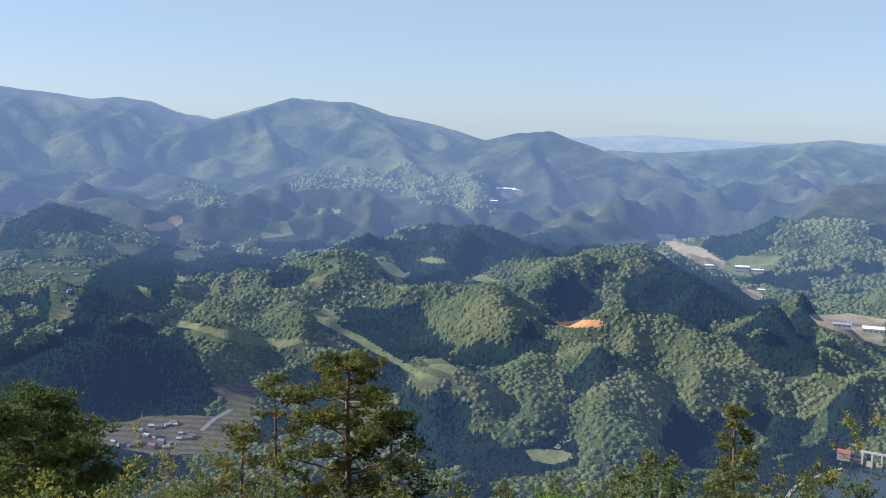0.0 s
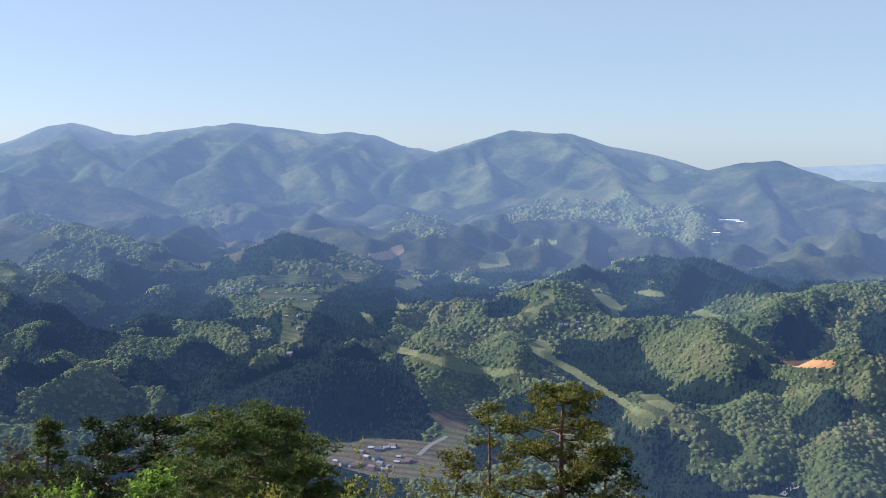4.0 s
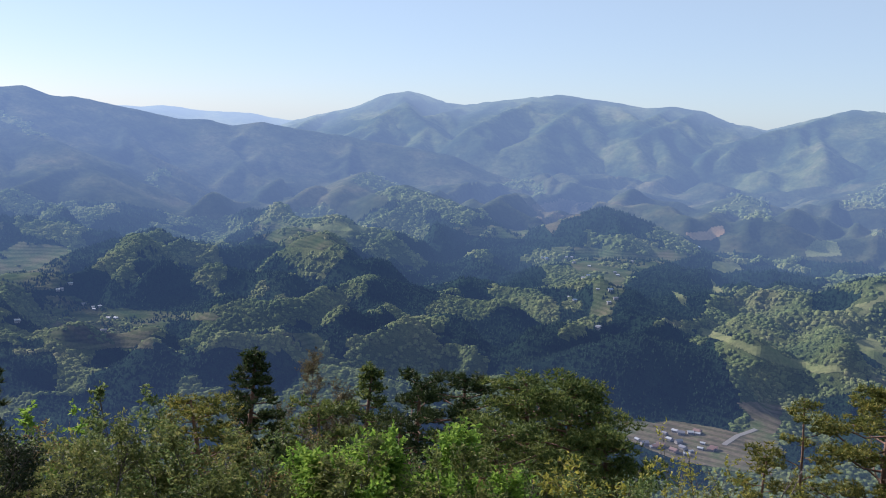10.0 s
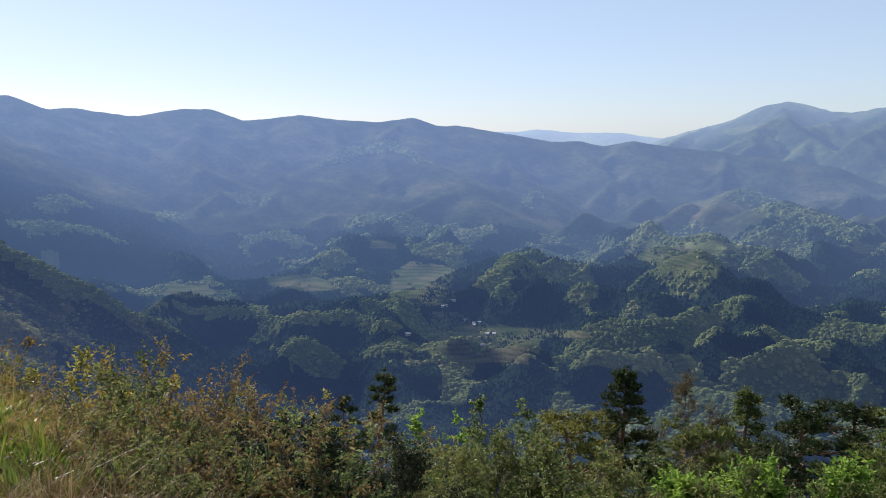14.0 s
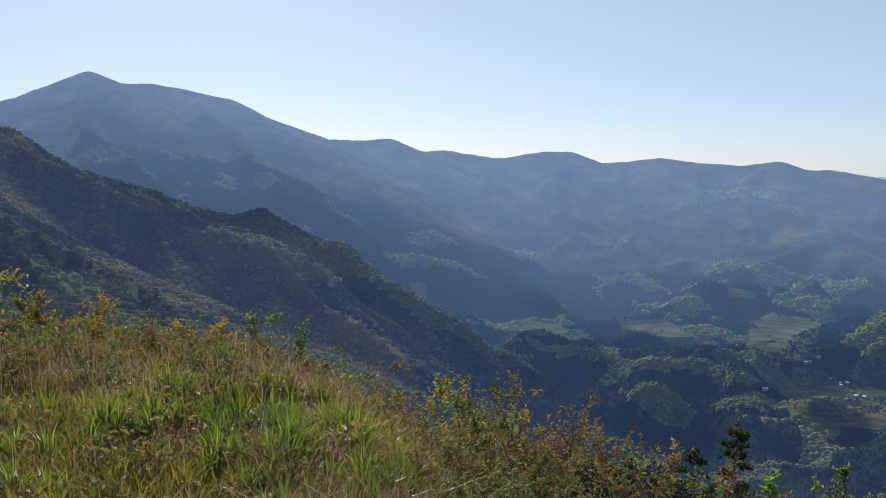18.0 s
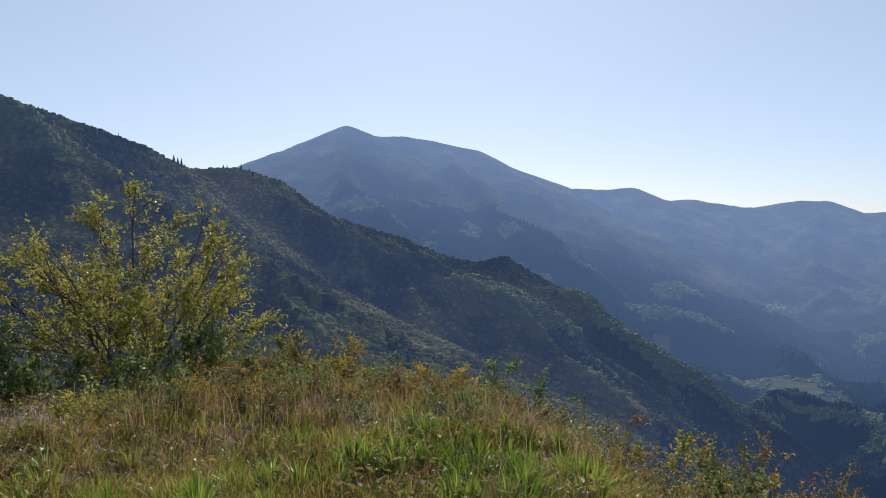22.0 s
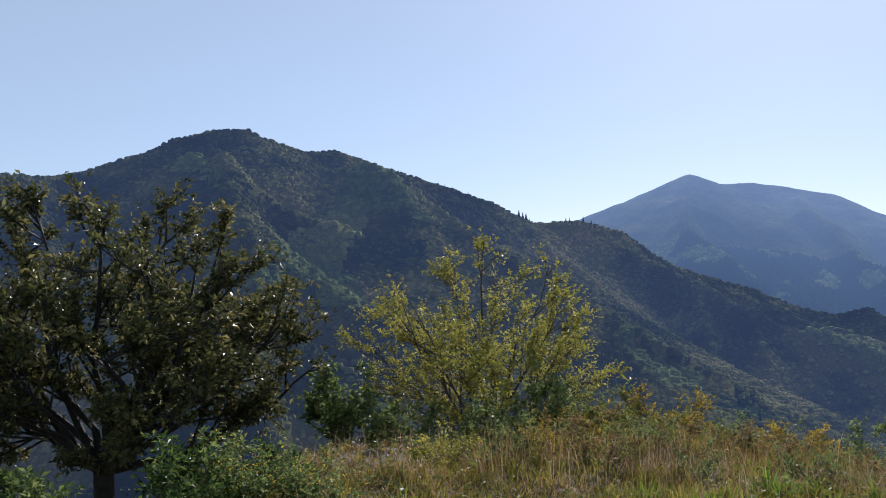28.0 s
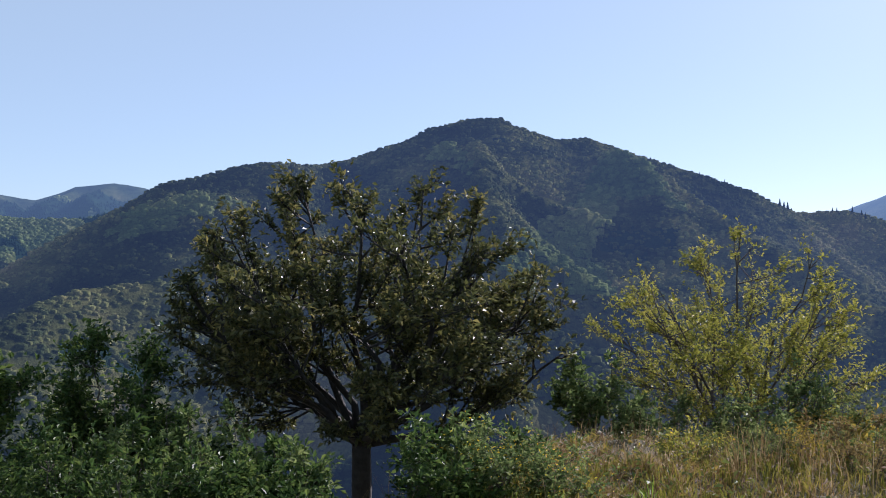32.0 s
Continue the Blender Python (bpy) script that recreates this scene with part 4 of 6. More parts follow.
def roof_bm(w, d, z, rise, over, thick=0.25):
    """A gable roof with thickness, its ridge along x."""
    bm = bmesh.new()
    x = w / 2 + over
    prof = [(-d / 2 - over, z - over * rise / (d / 2)), (0, z + rise), (d / 2 + over, z - over * rise / (d / 2))]
    ring = prof + [(p[0], p[1] + thick) for p in reversed(prof)]
    a = [bm.verts.new((-x, p[0], p[1])) for p in ring]
    b = [bm.verts.new((x, p[0], p[1])) for p in ring]
    bm.faces.new(a)
    bm.faces.new(list(reversed(b)))
    for k in range(6):
        bm.faces.new((a[k - 1], b[k - 1], b[k], a[k]))
    bmesh.ops.recalc_face_normals(bm, faces=bm.faces)
    return bm


def hit(az, el):
    """Where the bearing first meets the ground: distance and height."""
    i = int(np.argmin(np.abs(AZ - az)))
    j = int(np.argmax((BARE[i] >= el) & (RR > 500)))
    return RR[j], GZ[i, j]


# walls, roofs and panes carry the same painted haze as emission
M_WALL, M_WOODWALL, M_GLASS = plain("plaster_wall", (0.22, 0.2, 0.17), haze_glow=True), plain("timber_wall", (0.2, 0.15, 0.1), haze_glow=True), plain("window_glass", (0.05, 0.06, 0.07), 0.1, haze_glow=True)
M_ROOFS = [plain("grey_tiles", (0.12, 0.12, 0.13), 0.5, haze_glow=True), plain("brown_tin", (0.13, 0.075, 0.055), 0.45, haze_glow=True), plain("pale_tin", (0.27, 0.28, 0.29), 0.45, haze_glow=True), plain("blue_tin", (0.14, 0.2, 0.28), 0.4, haze_glow=True)]
M_DOOR = plain("door_wood", (0.12, 0.08, 0.05), haze_glow=True)


def house(name, w, d, h, rise, roof, wall, label, windows=3):
    ob = new(name)
    part("wall", box_bm(-w / 2, w / 2, -d / 2, d / 2, -2.0, h), wall, ob)
    part("roof", roof_bm(w, d, h, rise, 0.7), roof, ob)
    part("door", box_bm(-0.5, 0.5, -d / 2 - 0.08, -d / 2 + 0.05, 0, 2.0), M_DOOR, ob)
    for k in range(windows):
        x = -w / 2 + (k + 0.5) * w / windows + (1.3 if abs(-w / 2 + (k + 0.5) * w / windows) < 0.9 else 0)
        win = part("window", box_bm(x - 0.75, x + 0.75, -d / 2 - 0.1, -d / 2 + 0.05, 1.0, 2.2), M_WALL, ob)
        part("pane", box_bm(x - 0.65, x + 0.65, -d / 2 - 0.13, -d / 2, 1.1, 2.1), M_GLASS, win)
    return tagged(ob, label, "house", "village houses")


def put(ob, az, el, turn, scale=1.0, copy=True):
    r, z = hit(az, el)
    x, y = polar(az, r)
    m = pose(x, y, z + 0.3, 0, 0, turn) @ Matrix.Scale(scale, 4)
    if copy:
        made = copy_thing(ob, m)
        made.scale = (scale, scale, scale)
        return made
    ob.matrix_world = m
    return ob


rnd = random.Random(5)
HOUSES = [house("house", 11, 8, 4.6, 2.2, M_ROOFS[0], M_WALL, "pale farmhouse with a grey tiled gable roof"),
          house("house", 12, 8.5, 4.2, 2.4, M_ROOFS[1], M_WOODWALL, "dark timber farmhouse with a rusty brown tin roof"),
          house("house", 9, 7, 3.6, 1.7, M_ROOFS[2], M_WALL, "small white farm shed with a pale tin roof", 2),
          house("house", 10, 7.5, 4.6, 2.0, M_ROOFS[3], M_WALL, "pale house with a blue tin roof")]
VILLAGE = [(18.38, -18.1), (17.76, -18.15), (17.45, -18.11), (16.97, -17.75), (16.34, -17.39), (15.08, -17.72), (14.61, -18.06), (15.72, -18.29), (17.28, -17.42), (15.39, -17.24), (16.67, -18.38)]
HAMLET = [(23.59, -7.82), (19.79, -7.84), (16.93, -6.94), (24.74, -8.1), (22.24, -8.31), (20.74, -8.55), (21.67, -9.59), (22.96, -10.32), (20.97, -10.37), (21.55, -11.88), (22.53, -8.98)]
TERRACE_FARMS = [(52.5, -10.35), (51.83, -10.27), (51.18, -11.1), (50.68, -11.27), (50.19, -12.59), (49.85, -11.94), (54.52, -12.0)]
CLUB = [(5.26, -10.13), (4.6, -10.03), (4.1, -10.22), (4.43, -10.46), (5.59, -10.3)]
first = set()
# terrace farms get mostly pale roofs, the sun's glint put into their colour
for spots, kinds in ((VILLAGE, (0, 2, 1, 2)), (HAMLET, (2, 0, 2, 3)), (TERRACE_FARMS, (2, 2, 0)), (CLUB, (2, 0, 2))):
    for k, (az, el) in enumerate(spots):
        for more in range(2 if spots is not CLUB else 1):
            kind = kinds[(k + more) % len(kinds)]
            put(HOUSES[kind], az + more * rnd.uniform(-0.9, 0.9), el + more * rnd.uniform(-0.2, 0.2), rnd.uniform(-40, 40) + az, rnd.uniform(0.5, 0.72), kind in first)
            first.add(kind)


def shed(az, el, w, d, h, roof, label, turn=0):
    ob = new("shed")
    part("wall", box_bm(-w / 2, w / 2, -d / 2, d / 2, -3, h), M_WALL, ob)
    part("roof", roof_bm(w, d, h, d * 0.12, 0.5), roof, ob)
    for k in range(4):
        x = -w / 2 + (k + 0.5) * w / 4
        part("window", box_bm(x - w / 12, x + w / 12, -d / 2 - 0.1, -d / 2 + 0.05, h * 0.35, h * 0.65), M_GLASS, ob)
    tagged(ob, label, "building")
    return put(ob, az, el, turn + az, 1.0, False)


M_WHITE = plain("white_tin", (0.8, 0.8, 0.78), 0.4, haze_glow=True)
shed(-3.75, -3.80, 62, 14, 6, M_WHITE, "long white barn on the mountain slope")
shed(-4.35, -3.95, 24, 10, 5, M_WHITE, "white outbuilding beside a barn on the slope")
shed(-2.95, -4.52, 34, 12, 5, M_WHITE, "long white shed among trees on the slope")
shed(-17.3, -7.96, 30, 14, 7, M_WHITE, "white warehouse on the river flat")
shed(-18.1, -7.98, 26, 12, 5, M_WHITE, "low white warehouse on the river flat")
shed(-24.3, -10.72, 34, 22, 8, M_WHITE, "large white hall in the riverside town")
shed(-22.7, -10.71, 26, 12, 5, M_ROOFS[2], "pale blue-roofed sheds in the riverside town")
shed(-23.2, -10.45, 16, 10, 5, M_ROOFS[3], "blue-roofed workshop in the riverside town")
shed(-15.5, -7.83, 18, 10, 5, M_WHITE, "white shed beside the river sand")
shed(-18.4, -9.0, 14, 9, 5, M_WHITE, "small white building by the valley road")

# lake and weir
m_water, n, l, b = material("lake_water")
b.inputs["Base Color"].default_value, b.inputs["Roughness"].default_value = (0.012, 0.03, 0.05, 1), 0.08
obj = n.new("ShaderNodeTexCoord")
bumped(n, l, b, noise_at(n, l, 0.4, 4, obj.outputs["Object"]).outputs[0], 0.25, 0.3)
verts, shore = [], np.linspace(-33, -19.9, 32)
for a in shore:
    verts += [(*polar(a, 760), LAKE_Z), (*polar(a, float(shore_at(a))), LAKE_Z)]
lake = mesh_object("water", verts, [(2 * k, 2 * k + 2, 2 * k + 3, 2 * k + 1)[::-1] for k in range(31)], [m_water])
tagged(lake, "dark blue still water of a small reservoir", "lake", "", "structure")
M_CONC = plain("weir_concrete", (0.34, 0.33, 0.30), 0.8)
weir = tagged(new("weir"), "pale concrete weir with gate piers at the reservoir", "weir")
part("wall", box_bm(-22, 30, -2, 2, -4, 2, 0.2), M_CONC, weir)
for k in range(5):
    part("pier", box_bm(-8 + k * 9 - 1, -8 + k * 9 + 1, -3.5, 3.5, -4, 10, 0.2), M_CONC, weir)
part("walkway", box_bm(-10, 30, -2.2, 2.2, 10, 11.5, 0.1), M_CONC, weir)
x, y = polar(-24.7, 1046)
weir.matrix_world = pose(x, y, LAKE_Z, 0, 0, -30)
gate = house("gatehouse", 12, 9, 6, 2.5, plain("red_tin", (0.28, 0.1, 0.07), 0.45), M_WALL, "white gatehouse with a red roof beside the weir", 2)
x, y = polar(-23.3, 1046)
gate.matrix_world = pose(x, y, LAKE_Z + 2.0, 0, 0, -30)
bank = tagged(new("embankment"), "pale stone embankment along the reservoir shore", "embankment")
for k in range(11):
    a0, a1 = -20.4 - 0.26 * k, -20.4 - 0.26 * (k + 1)
    p, q = Vector((*polar(a0, float(shore_at(a0)) + 1.5), LAKE_Z)), Vector((*polar(a1, float(shore_at(a1)) + 1.5), LAKE_Z))
    d = q - p
    bm = box_bm(-d.length / 2 - 0.05, d.length / 2 + 0.05, -1.5, 1.5, -3, 1.4, 0.2)
    bmesh.ops.transform(bm, matrix=Matrix.Translation((p + q) / 2) @ pose(0, 0, 0, 0, 0, math.degrees(math.atan2(d.y, d.x))), verts=bm.verts)
    part("wall_block", bm, M_CONC, bank)
# pylon on the far hill
pylon = tagged(new("pylon"), "grey steel lattice power pylon on a wooded hill", "pylon")
M_STEEL = plain("steel", (0.35, 0.36, 0.37), 0.4, 0.8)
for sx in (-1, 1):
    for sy in (-1, 1):
        bm = bmesh.new()
        a = [bm.verts.new((sx * 3 + dx, sy * 3 + dy, -2)) for dx, dy in ((-.2, -.2), (.2, -.2), (.2, .2), (-.2, .2))]
        c = [bm.verts.new((sx * 0.4 + dx, sy * 0.4 + dy, 34)) for dx, dy in ((-.2, -.2), (.2, -.2), (.2, .2), (-.2, .2))]
        for k in range(4):
            bm.faces.new((a[k - 1], a[k], c[k], c[k - 1]))
        part("leg", bm, M_STEEL, pylon)
for z in (22, 27, 32):
    part("crossarm", box_bm(-5, 5, -0.25, 0.25, z, z + 0.5), M_STEEL, pylon)
r, z = hit(-20.7, -6.3)
x, y = polar(-20.7, r)
pylon.matrix_world = pose(x, y, z, 0, 0, 20)


def ridge_conifer():
    """A dark spruce: a trunk and a crown of drooping tiers."""
    ob = tagged(new("spruce"), "dark pointed spruce on the mountain ridge", "tree", "spruces on the ridge")
    bm = bmesh.new()
    bmesh.ops.create_cone(bm, cap_ends=True, segments=7, radius1=0.28, radius2=0.1, depth=5, matrix=Matrix.Translation((0, 0, 1)))
    part("trunk", bm, plain("spruce_bark", (0.06, 0.045, 0.035), 0.9, haze_glow=True), ob)
    rng = random.Random(4)
    bm = bmesh.new()
    for k in range(6):
        z, wide = 1.4 + 1.55 * k, 2.5 - 0.38 * k
        tip = bm.verts.new((rng.uniform(-0.1, 0.1), rng.uniform(-0.1, 0.1), z + 2.7))
        ring = [bm.verts.new((wide * rng.uniform(0.7, 1.15) * math.cos(a), wide * rng.uniform(0.7, 1.15) * math.sin(a), z + rng.uniform(-0.4, 0.3))) for a in np.linspace(0, 2 * math.pi, 10)[:-1]]
        for i in range(9):
            bm.faces.new((ring[i - 1], ring[i], tip))
    part("crown", bm, woods("spruce_needles", CONIF, True, 0.05, 0.8, 0.5), ob)
    return ob


spruce = ridge_conifer()
srng = random.Random(8)
for k in range(14):
    az = srng.choice((98.2, 99.6, 100.9, 102.2)) + srng.uniform(-0.5, 0.5) if k < 11 else srng.uniform(103.5, 110)
    j = int(np.argmax(np.where((RR > 800) & (RR < 1400), BARE[np.searchsorted(AZ, az)], -99)))
    r = RR[j] - srng.uniform(0, 14)
    x, y = polar(az, r)
    high = srng.uniform(0.4, 0.85) if k < 11 else srng.uniform(0.35, 0.6)
    m = pose(x, y, float(ground_at(az, r)[0]) - 0.3, 0, 0, srng.uniform(0, 360))
    made = copy_thing(spruce, m) if k else spruce
    made.matrix_world = m @ Matrix.Diagonal((high * 1.15, high * 1.15, high, 1))


# roads across the valley
M_ROAD = plain("road_asphalt", (0.13, 0.125, 0.11), 0.9, haze_glow=True)


def road(label, width, *bearings):
    """A ribbon of road laid over the ground through a chain of bearings."""
    pts = []
    for az, el in bearings:
        r, z = hit(az, el)
        pts.append(Vector((*polar(az, r), 0)))
    v, f = [], []
    steps = 14
    for a, b in zip(pts, pts[1:]):
        side = (b - a).normalized().cross(Vector((0, 0, 1))) * width / 2
        for k in range(steps + 1):
            p = a.lerp(b, k / steps)
            for q in (p - side, p + side):
                az, r = math.degrees(math.atan2(-q.x, q.y)), math.hypot(q.x, q.y)
                v.append((q.x, q.y, float(ground_at(az, r)[0]) + 0.9))
            if k:
                n = len(v)
                f.append((n - 4, n - 3, n - 1, n - 2))
    tagged(mesh_object("road", v, f, [M_ROAD]), label, "road", "", "structure")


road("road beside the village fields", 6, (12.2, -16.6), (13.2, -17.1), (13.9, -17.6))
road("narrow road bridging a meadow in the woods", 6, (-7.2, -18.6), (-7.6, -18.2), (-8.1, -18.0))
road("valley road along the river flat", 8, (-20.4, -10.0), (-21.6, -10.2), (-23.2, -10.35), (-25.6, -10.6))


# ---- plants of the hilltop ----
def leaf_material(name, stops, through=0.45, gloss=0.1, rough=0.6):
    m, n, l, b = material(name)
    geo, obj = n.new("ShaderNodeNewGeometry"), n.new("ShaderNodeTexCoord")
    big = noise_at(n, l, 1.3, 3, obj.outputs["Object"])
    mix = n.new("ShaderNodeMath")
    mix.operation = "MULTIPLY_ADD"
    l.new(geo.outputs["Random Per Island"], mix.inputs[0])
    mix.inputs[1].default_value = 0.7
    sub = n.new("ShaderNodeMath")
    sub.operation = "MULTIPLY_ADD"
    l.new(big.outputs[0], sub.inputs[0])
    sub.inputs[1].default_value, sub.inputs[2].default_value = 1.0, -0.35
    l.new(sub.outputs[0], mix.inputs[2])
    r = ramp(n, stops)
    l.new(mix.outputs[0], r.inputs[0])
    l.new(r.outputs[0], b.inputs["Base Color"])
    b.inputs["Roughness"].default_value, b.inputs["Specular IOR Level"].default_value = rough, gloss
    tr, sh = n.new("ShaderNodeBsdfTranslucent"), n.new("ShaderNodeMixShader")
    l.new(r.outputs[0], tr.inputs["Color"])
    sh.inputs[0].default_value = through
    l.new(b.outputs[0], sh.inputs[1])
    l.new(tr.outputs[0], sh.inputs[2])
    l.new(sh.outputs[0], n["Material Output"].inputs["Surface"])
    return m


L_PINE = leaf_material("pine_needles", [(0.1, (0.05, 0.07, 0.018)), (0.5, (0.135, 0.145, 0.03)), (0.9, (0.25, 0.21, 0.045))], 0.4, 0.2, 0.6)
L_BROWN = leaf_material("brown_buds", [(0.1, (0.08, 0.065, 0.035)), (0.5, (0.13, 0.11, 0.055)), (0.95, (0.18, 0.15, 0.075))], 0.3, 0.1)
L_PINEG = leaf_material("green_pine_needles", [(0.1, (0.035, 0.06, 0.017)), (0.5, (0.09, 0.125, 0.03)), (0.9, (0.19, 0.2, 0.05))], 0.4, 0.2, 0.6)
L_FIR = leaf_material("fir_needles", [(0.1, (0.018, 0.034, 0.012)), (0.6, (0.04, 0.06, 0.018)), (1.0, (0.09, 0.09, 0.03))], 0.3, 0.15, 0.6)
L_DARK = leaf_material("glossy_dark_leaves", [(0.1, (0.032, 0.04, 0.016)), (0.6, (0.1, 0.105, 0.032)), (0.95, (0.25, 0.21, 0.07))], 0.42, 0.4, 0.42)
L_YELLOW = leaf_material("yellow_green_leaves", [(0.1, (0.14, 0.155, 0.024)), (0.5, (0.27, 0.26, 0.04)), (0.95, (0.42, 0.37, 0.07))], 0.5, 0.25, 0.45)
L_FRESH = leaf_material("fresh_green_leaves", [(0.1, (0.08, 0.15, 0.025)), (0.5, (0.17, 0.29, 0.04)), (0.95, (0.32, 0.42, 0.07))], 0.5)
L_GREEN = leaf_material("mid_green_leaves", [(0.1, (0.05, 0.085, 0.022)), (0.5, (0.125, 0.17, 0.055)), (0.95, (0.26, 0.29, 0.10))], 0.5, 0.15, 0.5)
# deep green leaves, lowered further to paint the shadow below the sapling
L_LUSH_SHADE = leaf_material("lush_leaves_shade", [(0.1, (0.018, 0.038, 0.009)), (0.5, (0.055, 0.098, 0.024)), (0.95, (0.17, 0.215, 0.05))], 0.42, 0.2, 0.45)
L_OLIVE = leaf_material("olive_leaves", [(0.1, (0.06, 0.082, 0.024)), (0.5, (0.13, 0.155, 0.042)), (0.95, (0.28, 0.265, 0.085))], 0.45, 0.12, 0.5)
L_EVER = leaf_material("evergreen_leaves", [(0.1, (0.014, 0.024, 0.012)), (0.6, (0.03, 0.046, 0.018)), (1.0, (0.07, 0.08, 0.035))], 0.15, 0.15, 0.6)
L_RUST = leaf_material("rusty_young_leaves", [(0.1, (0.1, 0.07, 0.028)), (0.5, (0.19, 0.135, 0.05)), (0.95, (0.31, 0.245, 0.09))], 0.4)
L_GOLD = leaf_material("golden_leaves", [(0.1, (0.16, 0.12, 0.025)), (0.5, (0.28, 0.21, 0.035)), (0.95, (0.4, 0.3, 0.05))], 0.45)
L_FLOWER = leaf_material("yellow_blossom", [(0.1, (0.5, 0.36, 0.02)), (0.9, (0.75, 0.58, 0.05))], 0.4)
# grey bark darkened nearly to black: the trunk's shade put into its colour
M_SHADEBARK = plain("shaded_bark", (0.03, 0.026, 0.022), 0.9, 0, 0.5, 14)
M_BARK, M_PINEBARK = plain("grey_bark", (0.075, 0.062, 0.05), 0.9, 0, 0.5, 14), plain("red_pine_bark", (0.15, 0.085, 0.055), 0.9, 0, 0.45, 10)


class Mesh:
    """Gathers vertices and faces of one part."""

    def __init__(self):
        self.v, self.f, self.n = [], [], 0

    def tube(self, path, radii, sides=6):
        path = [Vector(p) for p in path]
        rings = []
        for k, p in enumerate(path):
            d = (path[min(k + 1, len(path) - 1)] - path[max(k - 1, 0)]).normalized()
            a = d.orthogonal().normalized()
            b = d.cross(a)
            rings.append(self.n)
            for s in range(sides):
                t = 2 * math.pi * s / sides
                self.v.append(p + (a * math.cos(t) + b * math.sin(t)) * radii[k])
            self.n += sides
        for r0, r1 in zip(rings, rings[1:]):
            for s in range(sides):
                self.f.append((r0 + s, r0 + (s + 1) % sides, r1 + (s + 1) % sides, r1 + s))

    def object(self, name, mat, parent, label=""):
        me = bpy.data.meshes.new(name)
        me.from_pydata(self.v, [], self.f)
        me.materials.append(mat)
        me.polygons.foreach_set("use_smooth", np.full(len(me.polygons), True))
        ob = new(name, me)
        ob.parent = parent
        return tagged(ob, label)


def bend(p0, p1, sag, rng, steps=4, wobble=0.06):
    """A curved way from p0 to p1, bowed by sag upwards."""
    p0, p1 = Vector(p0), Vector(p1)
    length = (p1 - p0).length
    out = []
    for k in range(steps + 1):
        t = k / steps
        p = p0.lerp(p1, t) + Vector((0, 0, sag * length * math.sin(math.pi * t)))
        if 0 < k < steps:
            p += Vector((rng.uniform(-1, 1), rng.uniform(-1, 1), rng.uniform(-1, 1))) * wobble * length
        out.append(p)
    return out


def leaf_arrays(centres, size, rng, flat=0.35, wide=0.5):
    """Folded leaf blades round given points: four corners each."""
    n = len(centres)
    d = rng.normal(size=(n, 3))
    d[:, 2] *= flat
    d /= np.linalg.norm(d, axis=1, keepdims=True)
    up = rng.normal(size=(n, 3)) * 0.5 + (0, 0, 1)
    side = np.cross(d, up)
    side /= np.linalg.norm(side, axis=1, keepdims=True) + 1e-9
    nor = np.cross(side, d)
    s = (size * rng.uniform(0.6, 1.3, n))[:, None]
    base = centres - d * s * 0.5
    fold = 0.12
    v = np.stack([base, base + d * s * 0.5 + side * s * wide * 0.5 + nor * s * fold, base + d * s - nor * s * fold, base + d * s * 0.5 - side * s * wide * 0.5 + nor * s * fold], 1)
    return v


def needle_arrays(centres, length, rng, per=8, width=0.105):
    """Tufts of narrow needles that rise from given points: three corners each."""
    n = len(centres) * per
    c = np.repeat(centres, per, 0)
    d = rng.normal(size=(n, 3))
    d[:, 2] = np.abs(d[:, 2]) * 0.9 + 0.1
    d /= np.linalg.norm(d, axis=1, keepdims=True)
    side = np.cross(d, rng.normal(size=(n, 3)))
    side /= np.linalg.norm(side, axis=1, keepdims=True) + 1e-9
    s = (length * rng.uniform(0.7, 1.25, n))[:, None]
    return np.stack([c - side * s * width, c + side * s * width, c + d * s], 1)


def blades(name, v, mat, parent=None, label=""):
    n, k = v.shape[:2]
    ob = mesh_object(name, v.reshape(-1, 3), np.arange(n * k).reshape(n, k), [mat], False)
    ob.parent = parent
    return tagged(ob, label)


def stand(ob, az, r, sink=0.05):
    x, y = polar(az, r)
    ob.matrix_world = pose(x, y, float(ground_at(az, r)[0]) - sink)
    return ob


def height_for(az, el, r):
    return r * math.tan(radians(el)) - float(ground_at(az, r)[0]) + 0.05


def leaf_blades(base, way, size, rng, wide=0.5):
    """Folded leaf blades that grow from given points along given ways: four corners each."""
    side = np.cross(way, rng.normal(size=way.shape) * 0.6 + (0, 0, 1))
    side /= np.linalg.norm(side, axis=1, keepdims=True) + 1e-9
    nor = np.cross(side, way)
    s = (size * rng.uniform(0.6, 1.3, len(base)))[:, None]
    mid = base + way * s * 0.5 + nor * s * 0.12
    return np.stack([base, mid + side * s * wide * 0.5, base + way * s - nor * s * 0.12, mid - side * s * wide * 0.5], 1)


def unit_rows(v):
    return v / (np.linalg.norm(v, axis=1, keepdims=True) + 1e-9)


